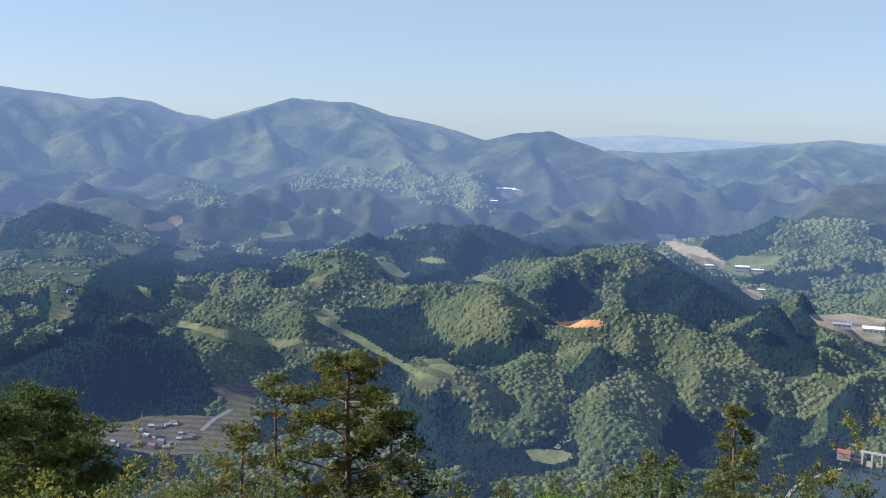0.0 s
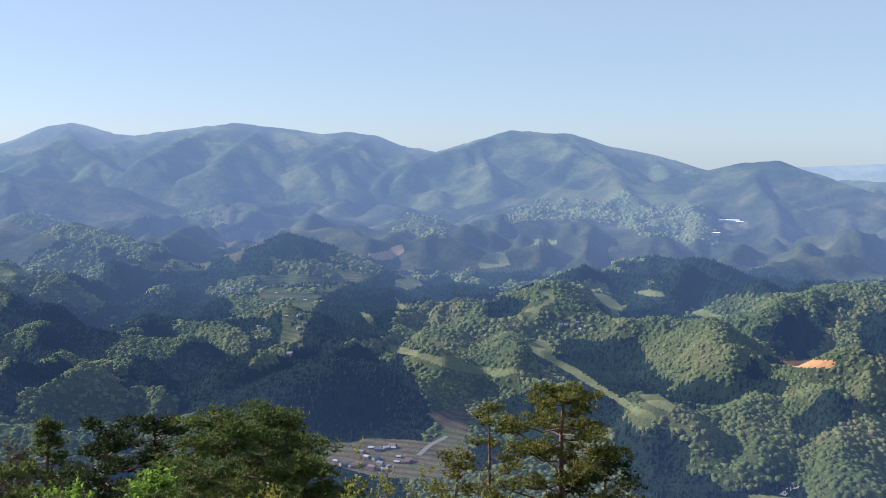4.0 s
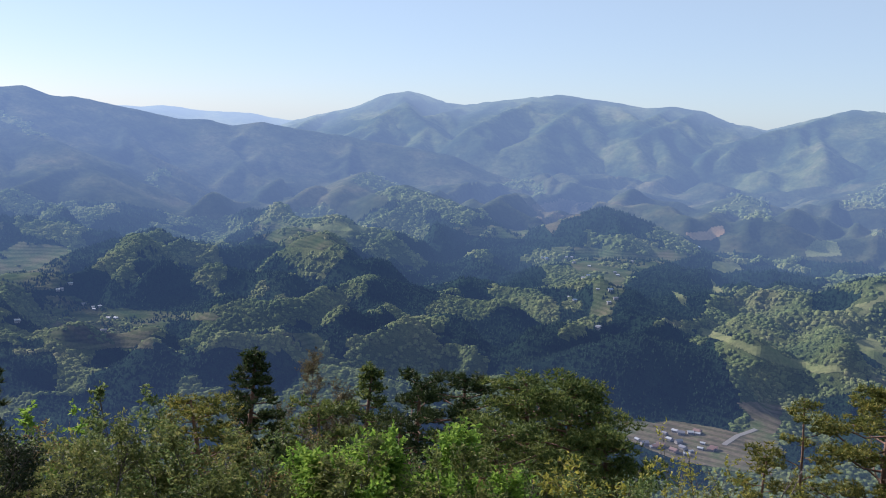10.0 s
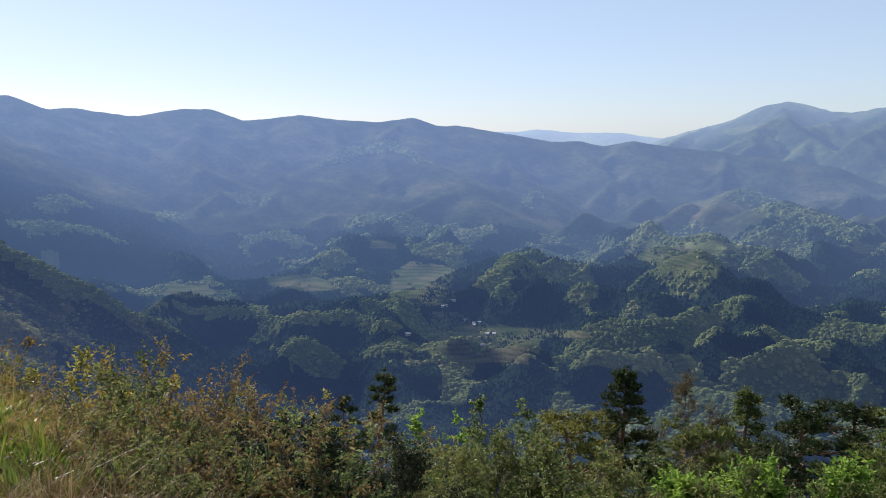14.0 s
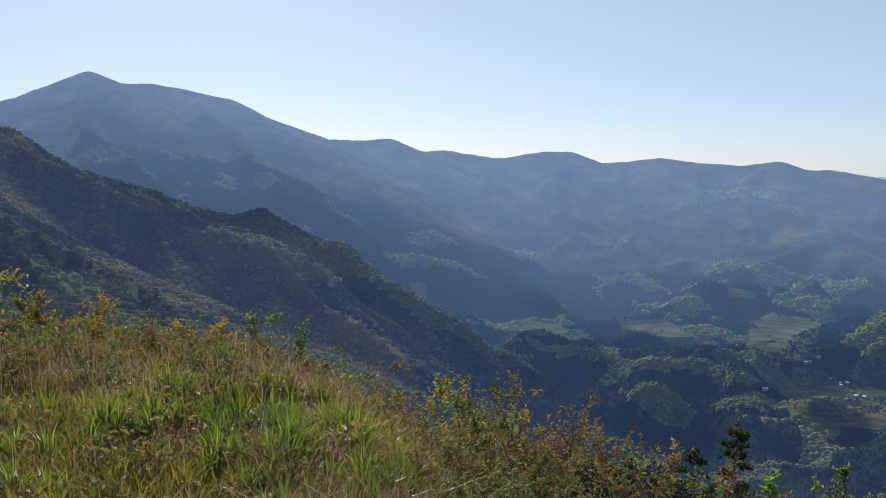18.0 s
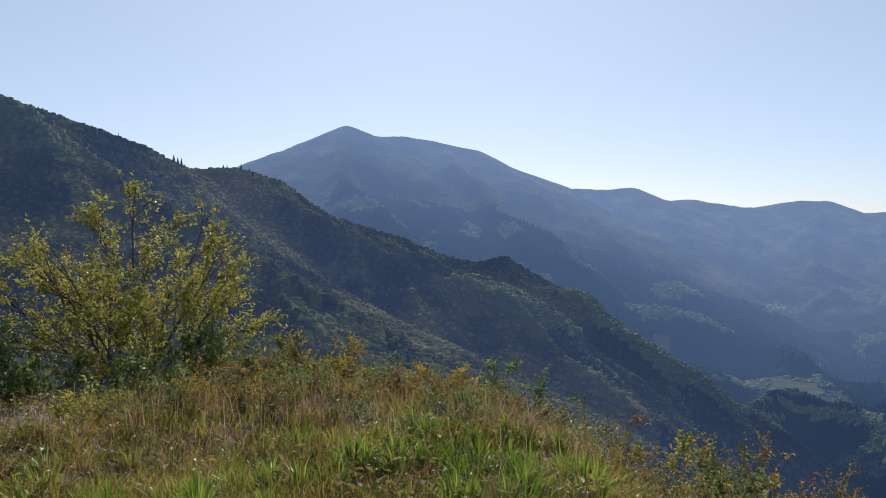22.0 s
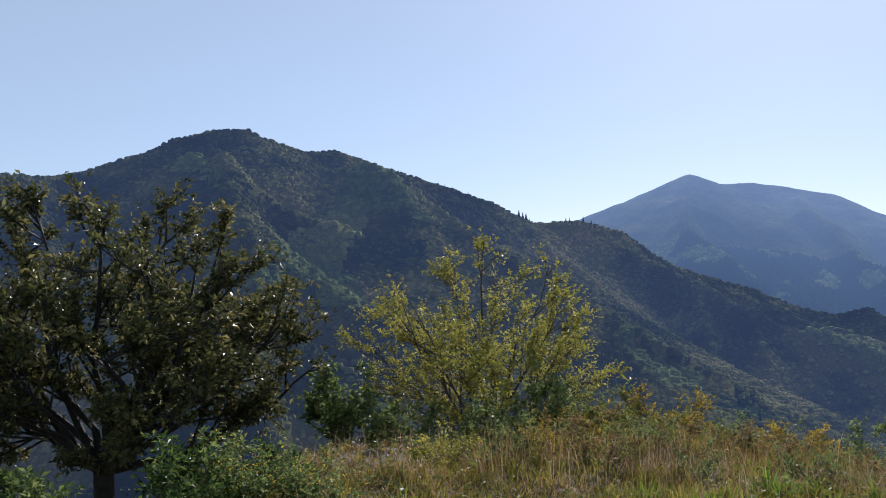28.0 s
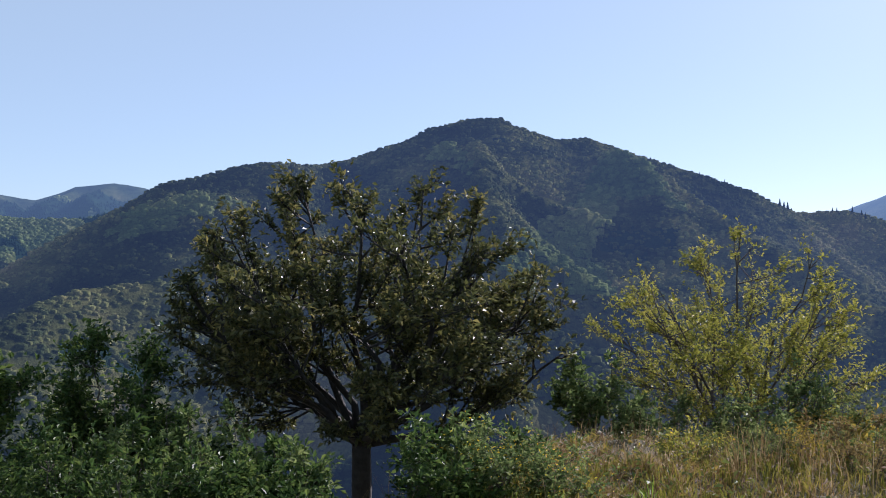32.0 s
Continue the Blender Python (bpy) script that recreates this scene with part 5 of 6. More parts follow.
def leafy(name, az, el, r, width, mat, leaf, seed, label, category, clumps=40, per=60, trunk=0.03, base=0.15, lean=0.0, stems=4, fork=0.0, clump=0.16, shape=1.0, bark=None, blossom=0, bare=0.0, ragged=0.25):
    """A tree or shrub: stems from the ground or a fork, branches off them, and twigs set with leaves."""
    rng = random.Random(seed)
    nrng = np.random.default_rng(seed)
    h = max(height_for(az, el, r), 0.3)
    ob = tagged(new(name), label, category, "shrubs of the hilltop" if category in ("shrub", "bush") else "")
    bark = bark or M_BARK
    w = width / 2

    def half(z):
        """Half the crown's width at a part of its height."""
        return w * math.sin(math.pi * min(0.97, 0.16 + 0.84 * max(z, 0) ** shape)) ** 0.6

    top = Vector((lean * 0.3, 0, h * fork))
    if fork:
        tm = Mesh()
        tm.tube([(0, 0, -0.3), (0.02, 0.01, h * fork * 0.5), top], [trunk * 1.25, trunk, trunk * 0.9], 9)
        tm.object("trunk", bark, ob, "rough bare trunk")
    count = max(stems, 5)
    twigwork = Mesh()
    starts, ways, spans = [], [], []
    for k in range(count):
        a = 2.4 * k + rng.uniform(-0.4, 0.4)
        z = (0.3 + 0.68 * (k + 0.6) / count) * rng.uniform(0.92, 1.03)
        rad = half(z) * rng.uniform(0.7, 1.06)
        tip = Vector((math.cos(a) * rad + lean * z, math.sin(a) * rad, h * (base + (1 - base) * min(z, 1)) - 0.3 * clump))
        start = top.copy() if fork else Vector((rng.uniform(-0.12, 0.12) * w, rng.uniform(-0.12, 0.12) * w, -0.1))
        ctrl = start.lerp(tip, 0.5)
        if fork:
            ctrl += Vector((math.cos(a), math.sin(a), 0)) * 0.1 * w - Vector((0, 0, 0.05 * h))
        else:
            ctrl += Vector((-math.cos(a), -math.sin(a), 0)) * 0.16 * rad
        path = []
        for i in range(7):
            t = i / 6
            p = start * (1 - t) ** 2 + ctrl * 2 * t * (1 - t) + tip * t * t
            if 0 < i < 6:
                p += Vector((rng.gauss(0, 1), rng.gauss(0, 1), rng.gauss(0, 0.6))) * 0.018 * h
            path.append(p)
        sm = Mesh()
        r0 = trunk * (0.46 if fork else 0.7) * rng.uniform(0.75, 1.1)
        sm.tube(path, [r0 * (1 - 0.85 * i / 6) for i in range(7)], 6)
        sm.object("limb" if fork else "stem", bark, ob)
        for q in range(max(4, round(clumps / count))):
            t = rng.uniform(0.25 if fork else 0.35, 1.0)
            f = t * 6
            i = min(int(f), 5)
            p = path[i].lerp(path[i + 1], f - i)
            along = (path[i + 1] - path[i]).normalized()
            out = Vector((p.x - lean * 0.5, p.y, 0))
            way = (along * 0.75 + (out.normalized() * 0.45 if out.length > 0.01 else Vector()) + Vector((rng.gauss(0, 0.65), rng.gauss(0, 0.65), rng.gauss(0.2, 0.4)))).normalized()
            span = width * (0.13 + 0.16 * (1 - t)) * rng.uniform(0.6, 1.3)
            for shrink in range(4):
                e = p + way * span
                zr = (e.z / h - base) / (1 - base)
                if zr < 1.0 and math.hypot(e.x - lean * zr, e.y) < half(zr) * (1.12 - ragged * 0.4 * rng.random()):
                    break
                span *= 0.68
            else:
                continue
            if e.z < 0.05:
                continue
            twigwork.tube([p, p.lerp(e, 0.5) - Vector((0, 0, 0.04 * span)), e], [r0 * 0.34, r0 * 0.24, r0 * 0.09], 3)
            starts.append(p[:])
            ways.append((e - p)[:])
            spans.append(span)
    starts, ways = np.array(starts), np.array(ways)
    # close by the leaves are drawn finer and more of them
    fine = 0.76 if r < 9 or category == "tree" else 0.88
    leaf *= fine
    leaves = int(clumps * per * 1.3 * (1 - bare) / fine)
    each = 8
    n = max(leaves // each, clumps * 2)
    pick = nrng.choice(len(starts), n, p=np.array(spans) / sum(spans))
    foot = starts[pick] + ways[pick] * (0.25 + 0.75 * nrng.uniform(0, 1, (n, 1)) ** 0.7)
    way = unit_rows(unit_rows(ways[pick]) * 0.8 + nrng.normal(size=(n, 3)) * 0.55 + (0, 0, 0.3))
    long = clump * nrng.uniform(0.7, 1.7, (n, 1))
    tips = foot + way * long
    s1 = unit_rows(np.cross(way, nrng.normal(size=(n, 3)))) * max(0.0012, trunk * 0.045)
    s2 = np.cross(way, s1)
    first_v = len(twigwork.v)
    for k in range(n):
        twigwork.v += [Vector(foot[k] + s1[k]), Vector(foot[k] - 0.5 * s1[k] + 0.87 * s2[k]), Vector(foot[k] - 0.5 * s1[k] - 0.87 * s2[k]), Vector(tips[k])]
        o = first_v + 4 * k
        twigwork.f += [(o, o + 1, o + 3), (o + 1, o + 2, o + 3), (o + 2, o, o + 3)]
    tagged(twigwork.object("branchwork", bark, ob, "thin bare twigs"), kind="stuff")
    if leaves > each:
        m = min(n, leaves // each)
        at = nrng.uniform(0.15, 1.05, (m, each, 1))
        pts = (foot[:m, None] + way[:m, None] * long[:m, None] * at).reshape(-1, 3)
        lw = unit_rows(np.repeat(way[:m], each, 0) * 0.55 + nrng.normal(size=(m * each, 3)) * (0.7, 0.7, 0.5))
        blades("crown", leaf_blades(pts, lw, leaf * 1.15, nrng), mat, ob)
    if blossom:
        pick = nrng.integers(0, n, blossom)
        pts = tips[pick] + nrng.normal(size=(blossom, 3)) * clump * 0.25
        blades("blossom", leaf_arrays(pts, leaf * 0.7, nrng), L_FLOWER, ob, "yellow blossom")
    stand(ob, az, r)
    ob.rotation_euler = (0, 0, radians(az))
    return ob


def pine(az, el, r, width, seed, label, pads=26, spire=False, mat=None, bare=0.45, trunk=0.13, tufts=34, pad=0.55, name="pine_tree"):
    """A pine: a bent bare trunk, level limbs and flat pads of needle tufts (or a pointed crown)."""
    rng = random.Random(seed)
    nrng = np.random.default_rng(seed)
    h = height_for(az, el, r)
    ob = tagged(new(name), label, "tree", "conifers on the slope")
    lean = rng.uniform(-0.06, 0.06) * h
    path = [Vector((lean * math.sin(t * 2.2), 0.3 * math.sin(t * 3 + seed), h * 0.97 * t)) for t in (-0.03, 0.2, 0.4, 0.6, 0.8, 1.0)]
    tm = Mesh()
    tm.tube(path, [trunk * (1.2 - 0.95 * k / 5) for k in range(6)], 8)
    tm.object("trunk", M_PINEBARK, ob)
    pts = []
    pads = round(pads * 1.3)
    for k in range(pads):
        t = bare + (1 - bare) * (k + rng.random()) / pads
        a = k * 2.4 + rng.uniform(-0.5, 0.5)
        if spire:
            reach = width / 2 * (1.02 - (t - bare) / (1 - bare)) * rng.uniform(0.6, 1.05) + 0.1
        else:
            reach = width / 2 * math.sin(math.pi * min(0.93, 0.22 + 0.71 * (t - bare) / (1 - bare))) ** 0.7 * rng.uniform(0.2, 1.08)
        f = t * 5
        i = min(int(f), 4)
        start = path[i].lerp(path[i + 1], f - i)
        end = start + Vector((math.cos(a) * reach, math.sin(a) * reach, reach * (rng.uniform(-0.12, 0.12) if spire else rng.uniform(0.05, 0.35))))
        if end.z > h - 0.1:
            end.z = h - 0.1
        limb = Mesh()
        limb.tube(bend(start, end, -0.06, rng, 3, 0.05), [trunk * 0.42 * (1.1 - t * 0.7), trunk * 0.3 * (1.1 - t * 0.7), trunk * 0.18, trunk * 0.06], 5)
        limb.object("limb", M_PINEBARK, ob)
        for q in range(2 if reach > 0.6 else 1):
            c = end.lerp(start, 0.28 * q)
            m = max(8, int(0.8 * tufts * (1 - 0.25 * q)))
            rad = pad * (1 - 0.2 * q) * (0.6 + 0.5 * reach / (width / 2))
            p = unit_rows(nrng.normal(size=(m, 3))) * nrng.uniform(0, 1, (m, 1)) ** 0.4 * np.array([0.85, 0.85, 0.42 if spire else 0.34]) * rad + np.array(c[:])
            pts.append(p)
    pts.append(nrng.normal(size=(tufts, 3)) * np.array([0.35, 0.35, 0.2]) * pad + np.array((path[-1] - Vector((0, 0, 0.12)))[:]))
    blades("crown", needle_arrays(np.concatenate(pts), 0.15 * (r / 30) ** 0.5, nrng, 7, 0.14), mat or L_PINE, ob)
    stand(ob, az, r)
    return ob

# pines on the slope below
pine(4.7, -13.2, 30, 5.0, 1, "spreading red pine with flat olive needle pads", 46, trunk=0.15, bare=0.34, tufts=56, pad=0.62)
pine(10.3, -14.1, 31, 2.0, 2, "slender young pine with a small flat crown", 9, trunk=0.08, bare=0.55, pad=0.42)
pine(11.2, -17.6, 29, 3.0, 3, "low bushy pine beside a slender one", 18, trunk=0.09, bare=0.3)
pine(2.4, -17.2, 29, 3.2, 4, "low dark pine under a spreading red pine", 18, trunk=0.1, bare=0.3, mat=L_FIR)
pine(23.2, -14.7, 26, 4.4, 5, "broad round-crowned pine with dense green pads", 46, trunk=0.16, bare=0.3, tufts=52, pad=0.7, mat=L_PINEG)
pine(26.0, -14.9, 24, 3.8, 6, "round-crowned pine with dense green pads", 38, trunk=0.14, bare=0.3, tufts=50, pad=0.65, mat=L_PINEG)
pine(20.4, -17.4, 23, 2.6, 7, "low spreading pine on the slope", 30, trunk=0.12, bare=0.25, tufts=46, pad=0.55, mat=L_PINEG)
pine(28.6, -14.7, 30, 4.2, 8, "dark dense pine among other pines", 36, trunk=0.14, bare=0.25, mat=L_FIR, tufts=46, pad=0.6)
pine(31.6, -15.0, 28, 3.8, 9, "dark pine with a ragged crown", 30, trunk=0.13, bare=0.25, mat=L_FIR, tufts=42)
pine(35.0, -14.4, 27, 3.4, 10, "pointed young pine with layered limbs", 40, True, L_PINEG, 0.15, 0.11, 30, 0.4)
pine(42.1, -13.7, 24, 3.6, 11, "pointed dark fir with layered limbs", 52, True, L_FIR, 0.12, 0.11, 34, 0.4, "fir_tree")
pine(38.2, -16.6, 25, 3.0, 12, "bushy pine lower on the slope", 26, trunk=0.1, bare=0.2, mat=L_PINEG)
pine(45.0, -16.2, 22, 3.0, 13, "olive-tinted pine with a broken top", 26, trunk=0.1, bare=0.2)
pine(26.5, -17.6, 21, 3.4, 14, "low pine with bright needle pads", 28, trunk=0.11, bare=0.2, tufts=46, mat=L_PINEG)
pine(33.0, -17.0, 22, 3.0, 15, "low dark pine between taller ones", 26, trunk=0.1, bare=0.2, mat=L_FIR)
pine(-17.6, -15.2, 26, 3.0, 16, "pale olive pine rising over the shrubs", 34, True, L_PINE, 0.15, 0.1, 30, 0.4)
pine(56.6, -13.8, 20, 1.5, 17, "small dark fir leaning over the shrubs", 24, True, L_FIR, 0.2, 0.06, 22, 0.26, "fir_tree")
pine(59.0, -15.4, 19, 1.3, 18, "small dark fir among the shrubs", 18, True, L_FIR, 0.2, 0.05, 20, 0.24, "fir_tree")

# shrubs and small trees, from the right end of the pan to its left end
leafy("tree", -25.2, -13.2, 17, 2.6, L_YELLOW, 0.07, 21, "thin young tree with sparse yellow-green leaves", "tree", 46, 34, 0.04, 0.3, stems=3, fork=0.3)
leafy("shrub", -20.0, -16.9, 17, 2.8, L_OLIVE, 0.07, 22, "olive shrub coming into leaf on the slope", "shrub", 80, 80, 0.03)
leafy("shrub", -14.5, -18.0, 15, 3.0, L_OLIVE, 0.065, 23, "broad olive-yellow shrub with thin twigs", "shrub", 90, 80, 0.028)
leafy("shrub", -10.6, -19.2, 14, 2.2, L_OLIVE, 0.06, 24, "twiggy shrub with small olive leaves", "shrub", 60, 30, 0.024, ragged=0.5)
leafy("shrub", -7.6, -20.6, 10, 0.9, L_FRESH, 0.07, 25, "bright yellow-green sprig of fresh leaves", "shrub", 18, 44, 0.02)
leafy("shrub", -4.8, -18.4, 15, 1.7, L_OLIVE, 0.06, 26, "bare grey shrub of thin twigs", "shrub", 44, 6, 0.03, bare=0.7, ragged=0.5)
leafy("shrub", 14.4, -17.6, 17, 2.6, L_YELLOW, 0.06, 27, "thin twiggy shrub with sparse young leaves", "shrub", 60, 16, 0.03, ragged=0.5)
leafy("shrub", 11.6, -16.6, 14, 2.6, L_YELLOW, 0.05, 454, "tall thin shrub of bare grey twigs with sparse young leaves", "shrub", 70, 12, 0.03, stems=6, ragged=0.5, bare=0.3)
leafy("shrub", 16.6, -16.0, 18, 1.0, L_YELLOW, 0.07, 28, "tall thin shoot with a few young leaves", "shrub", 14, 16, 0.02, stems=2, ragged=0.5)
leafy("shrub", 12.4, -19.2, 14, 2.2, L_OLIVE, 0.06, 29, "loose olive shrub under the pines", "shrub", 46, 30, 0.026)
leafy("shrub", 20.6, -18.6, 13, 2.0, L_YELLOW, 0.07, 30, "leafy yellow-green shrub on the slope", "shrub", 44, 34, 0.024, ragged=0.4)
leafy("maple", 31.6, -18.7, 12, 2.6, L_FRESH, 0.09, 31, "low maple with bright fresh green leaves", "tree", 90, 120, 0.03, clump=0.2)
leafy("maple", 35.6, -19.4, 11.5, 1.7, L_FRESH, 0.09, 32, "low maple with bright light green leaves", "tree", 60, 110, 0.03, clump=0.2)
leafy("maple", 27.6, -20.0, 11.5, 1.4, L_FRESH, 0.085, 33, "small maple shoot with fresh green leaves", "tree", 34, 64, 0.025, clump=0.18)
leafy("shrub", 40.4, -16.9, 13, 1.9, L_RUST, 0.05, 34, "bare reddish shrub of thin twigs", "shrub", 60, 14, 0.024, bare=0.3, ragged=0.5)
leafy("shrub", 48.2, -15.0, 16, 3.0, L_GREEN, 0.08, 35, "broad shrub with light green young leaves", "shrub", 80, 44, 0.03, ragged=0.4)
leafy("shrub", 44.8, -18.2, 11, 1.8, L_OLIVE, 0.06, 36, "dense shrub with olive leaves", "shrub", 60, 54, 0.024)
leafy("shrub", 50.2, -17.9, 10, 2.0, L_OLIVE, 0.045, 37, "dense pale olive shrub", "shrub", 80, 64, 0.022)
leafy("shrub", 52.8, -14.9, 15, 1.5, L_FRESH, 0.08, 38, "light green sapling among the shrubs", "shrub", 40, 40, 0.024, ragged=0.5)
leafy("shrub", 55.8, -16.4, 12, 2.0, L_RUST, 0.06, 39, "twiggy shrub with rusty young leaves", "shrub", 56, 20, 0.024, ragged=0.5)
leafy("shrub", 60.2, -15.2, 13, 1.6, L_FRESH, 0.08, 40, "loose shrub with light green leaves", "shrub", 40, 40, 0.024, ragged=0.4)
leafy("shrub", 63.6, -14.0, 12.5, 1.3, L_GREEN, 0.08, 41, "small green sapling over the brush", "shrub", 36, 46, 0.024)
leafy("shrub", 61.0, -16.9, 7.0, 1.5, L_EVER, 0.035, 42, "dense dark evergreen bush with small glossy leaves", "bush", 90, 90, 0.02, clump=0.12, ragged=0.12)
leafy("shrub", 56.4, -17.8, 7.4, 1.4, L_EVER, 0.035, 43, "low dark evergreen bush beside the grass", "bush", 80, 90, 0.02, clump=0.12, ragged=0.12)
leafy("shrub", 65.6, -16.8, 7.0, 1.0, L_EVER, 0.035, 44, "small dark evergreen bush at the edge of the grass", "bush", 56, 80, 0.02, clump=0.11, ragged=0.15)
leafy("shrub", 53.0, -18.2, 8.5, 1.2, L_OLIVE, 0.05, 45, "olive-leaved shrub beside a dark bush", "shrub", 50, 50, 0.02)
leafy("shrub", 66.8, -13.2, 11, 1.5, L_RUST, 0.06, 46, "brown twiggy shrub with few leaves", "shrub", 50, 16, 0.022, ragged=0.5)
leafy("shrub", 69.9, -11.0, 11.5, 1.7, L_GOLD, 0.06, 47, "golden-leaved shrub on the brow", "shrub", 56, 34, 0.024, ragged=0.45)
leafy("shrub", 72.6, -12.4, 11, 1.2, L_YELLOW, 0.055, 48, "yellow-leaved low shrub on the brow", "shrub", 44, 40, 0.02)
leafy("shrub", 76.6, -9.6, 13, 1.0, L_RUST, 0.055, 49, "dark red-leaved thin shrub", "shrub", 36, 22, 0.022, ragged=0.5)
leafy("shrub", 78.3, -9.4, 13.5, 0.8, L_OLIVE, 0.05, 50, "upright shrub with bare twigs", "shrub", 26, 20, 0.02, ragged=0.5)
leafy("shrub", 82.9, -7.9, 13, 1.5, L_GREEN, 0.05, 51, "rounded green shrub on the grassy brow", "shrub", 64, 46, 0.022, ragged=0.3)
leafy("shrub", 79.6, -11.0, 11.5, 1.1, L_OLIVE, 0.05, 52, "low olive shrub on the brow", "shrub", 50, 44, 0.02)
leafy("shrub", 88.9, -7.5, 14, 1.5, L_GREEN, 0.045, 53, "sparse green shrub behind the grass", "shrub", 50, 26, 0.02, ragged=0.5)
leafy("shrub", 91.6, -7.4, 14, 1.2, L_OLIVE, 0.045, 54, "thin olive shrub behind the grass", "shrub", 40, 26, 0.02, ragged=0.5)
leafy("shrub", 94.2, -5.9, 13, 1.3, L_GOLD, 0.055, 55, "shrub with golden-orange young leaves", "shrub", 52, 34, 0.024, ragged=0.45)
leafy("shrub", 97.2, -5.7, 13, 1.3, L_OLIVE, 0.055, 56, "olive-brown shrub beside a golden one", "shrub", 52, 34, 0.024, ragged=0.45)
leafy("tree", 104.6, 2.4, 13, 4.0, L_YELLOW, 0.055, 57, "small spreading tree with yellow-green young leaves", "tree", 220, 66, 0.045, 0.2, stems=16, ragged=0.5, clump=0.16, shape=0.85)
leafy("shrub", 100.6, -4.9, 11.5, 0.9, L_GREEN, 0.06, 58, "pale green shrub under a yellow-green tree", "shrub", 40, 36, 0.022, ragged=0.5)
leafy("shrub", 103.6, -7.2, 11, 1.0, L_GREEN, 0.055, 59, "low green shrub under a yellow-green tree", "shrub", 40, 36, 0.02, ragged=0.5)
leafy("shrub", 112.4, -4.5, 11.5, 1.1, L_GREEN, 0.075, 60, "upright grey-green leafy shrub", "shrub", 50, 40, 0.024, ragged=0.5)
leafy("shrub", 109.0, -7.3, 11, 1.1, L_GREEN, 0.06, 61, "green shrub at the foot of a tree", "shrub", 44, 34, 0.02, ragged=0.5)
leafy("shrub", 117.6, -9.4, 6.8, 0.65, L_GREEN, 0.042, 62, "green shrub with yellow blossom", "shrub", 40, 36, 0.02, blossom=260, ragged=0.5)
leafy("shrub", 114.6, -10.0, 6.8, 0.5, L_GREEN, 0.04, 63, "low shrub with yellow blossom", "shrub", 34, 34, 0.02, blossom=200, ragged=0.5)
leafy("shrub", 107.0, -10.0, 8.5, 0.55, L_YELLOW, 0.045, 64, "low yellow-flowering shrub in the grass", "shrub", 24, 16, 0.012, ragged=0.6, stems=7, blossom=90)
leafy("tree", 125.9, 6.1, 11, 4.5, L_DARK, 0.085, 65, "dark round-topped tree with glossy leaves and low fork", "tree", 260, 100, 0.12, 0.37, stems=18, fork=0.34, bark=M_SHADEBARK, ragged=0.4, clump=0.17, shape=0.95)
leafy("shrub", 121.8, -9.8, 6.6, 0.7, L_LUSH_SHADE, 0.055, 66, "green leafy shrub beside a dark tree", "shrub", 40, 40, 0.022, ragged=0.5)
leafy("shrub", 130.6, -11.6, 6.2, 0.8, L_LUSH_SHADE, 0.058, 67, "dense green undergrowth at the foot of a tree", "shrub", 50, 40, 0.02, ragged=0.5)
leafy("shrub", 134.4, -10.4, 6.3, 0.8, L_LUSH_SHADE, 0.06, 68, "dense green undergrowth below a dark tree", "shrub", 50, 42, 0.02, ragged=0.5)
leafy("tree", 138.8, -2.8, 10.5, 2.0, L_LUSH_SHADE, 0.08, 69, "bright leafy sapling with broad green leaves", "tree", 110, 80, 0.035, 0.08, clump=0.22)
leafy("tree", 144.0, -5.6, 10, 2.2, L_LUSH_SHADE, 0.085, 70, "leafy green thicket of young trees", "tree", 110, 80, 0.035, 0.08, clump=0.22)
leafy("shrub", 142, -10.2, 6.6, 1.0, L_LUSH_SHADE, 0.05, 71, "shaded green thicket near the hilltop", "shrub", 60, 56, 0.024)
leafy("shrub", 138.2, -11.6, 5.8, 0.8, L_LUSH_SHADE, 0.055, 72, "low green shrub in the shade of a tree", "shrub", 40, 40, 0.02, ragged=0.5)

# upright leafy shoots before the dark tree
srng = random.Random(91)
for k in range(16):
    az = 117.0 + 1.75 * k + srng.uniform(-0.6, 0.6)
    if abs(az - 125.9) < 2.2:
        az += 4.5 if az > 125.9 else -4.5
    el = -9.2 + srng.uniform(-2.2, 1.6) + (1.2 if az > 134 else 0)
    leafy("shrub", az, el, srng.uniform(6.0, 8.5), srng.uniform(0.28, 0.5), srng.choice((L_LUSH_SHADE, L_LUSH_SHADE, L_GREEN)), srng.uniform(0.05, 0.075), 500 + k, "upright leafy green shoots near the hilltop", "shrub", 22, 26, 0.014, 0.05, ragged=0.5, stems=4, clump=0.1, blossom=60 if az < 121 else 0)

# brush along the brow and down the slope, between the larger shrubs
BRUSH = [(L_OLIVE, "low olive brush on the slope"), (L_RUST, "brown brush with few young leaves"), (L_YELLOW, "low yellow-green brush on the slope"), (L_GREEN, "low green brush on the slope"), (L_GOLD, "low golden-leaved brush on the brow")]
brush_top = [(-28, -17.0), (-20, -18.0), (-12, -18.8), (-6, -20.2), (-2, -20.6), (8, -20.8), (18, -19.8), (26, -19.6), (36, -18.6), (44, -17.4), (50, -16.6), (56, -15.2), (60, -14.2), (64, -13.0), (68, -11.9), (73, -11.4), (79, -11.0), (85, -9.9), (92, -9.0), (99, -8.2)]
bx_, be_ = [p[0] for p in brush_top], [p[1] for p in brush_top]
brng = random.Random(77)
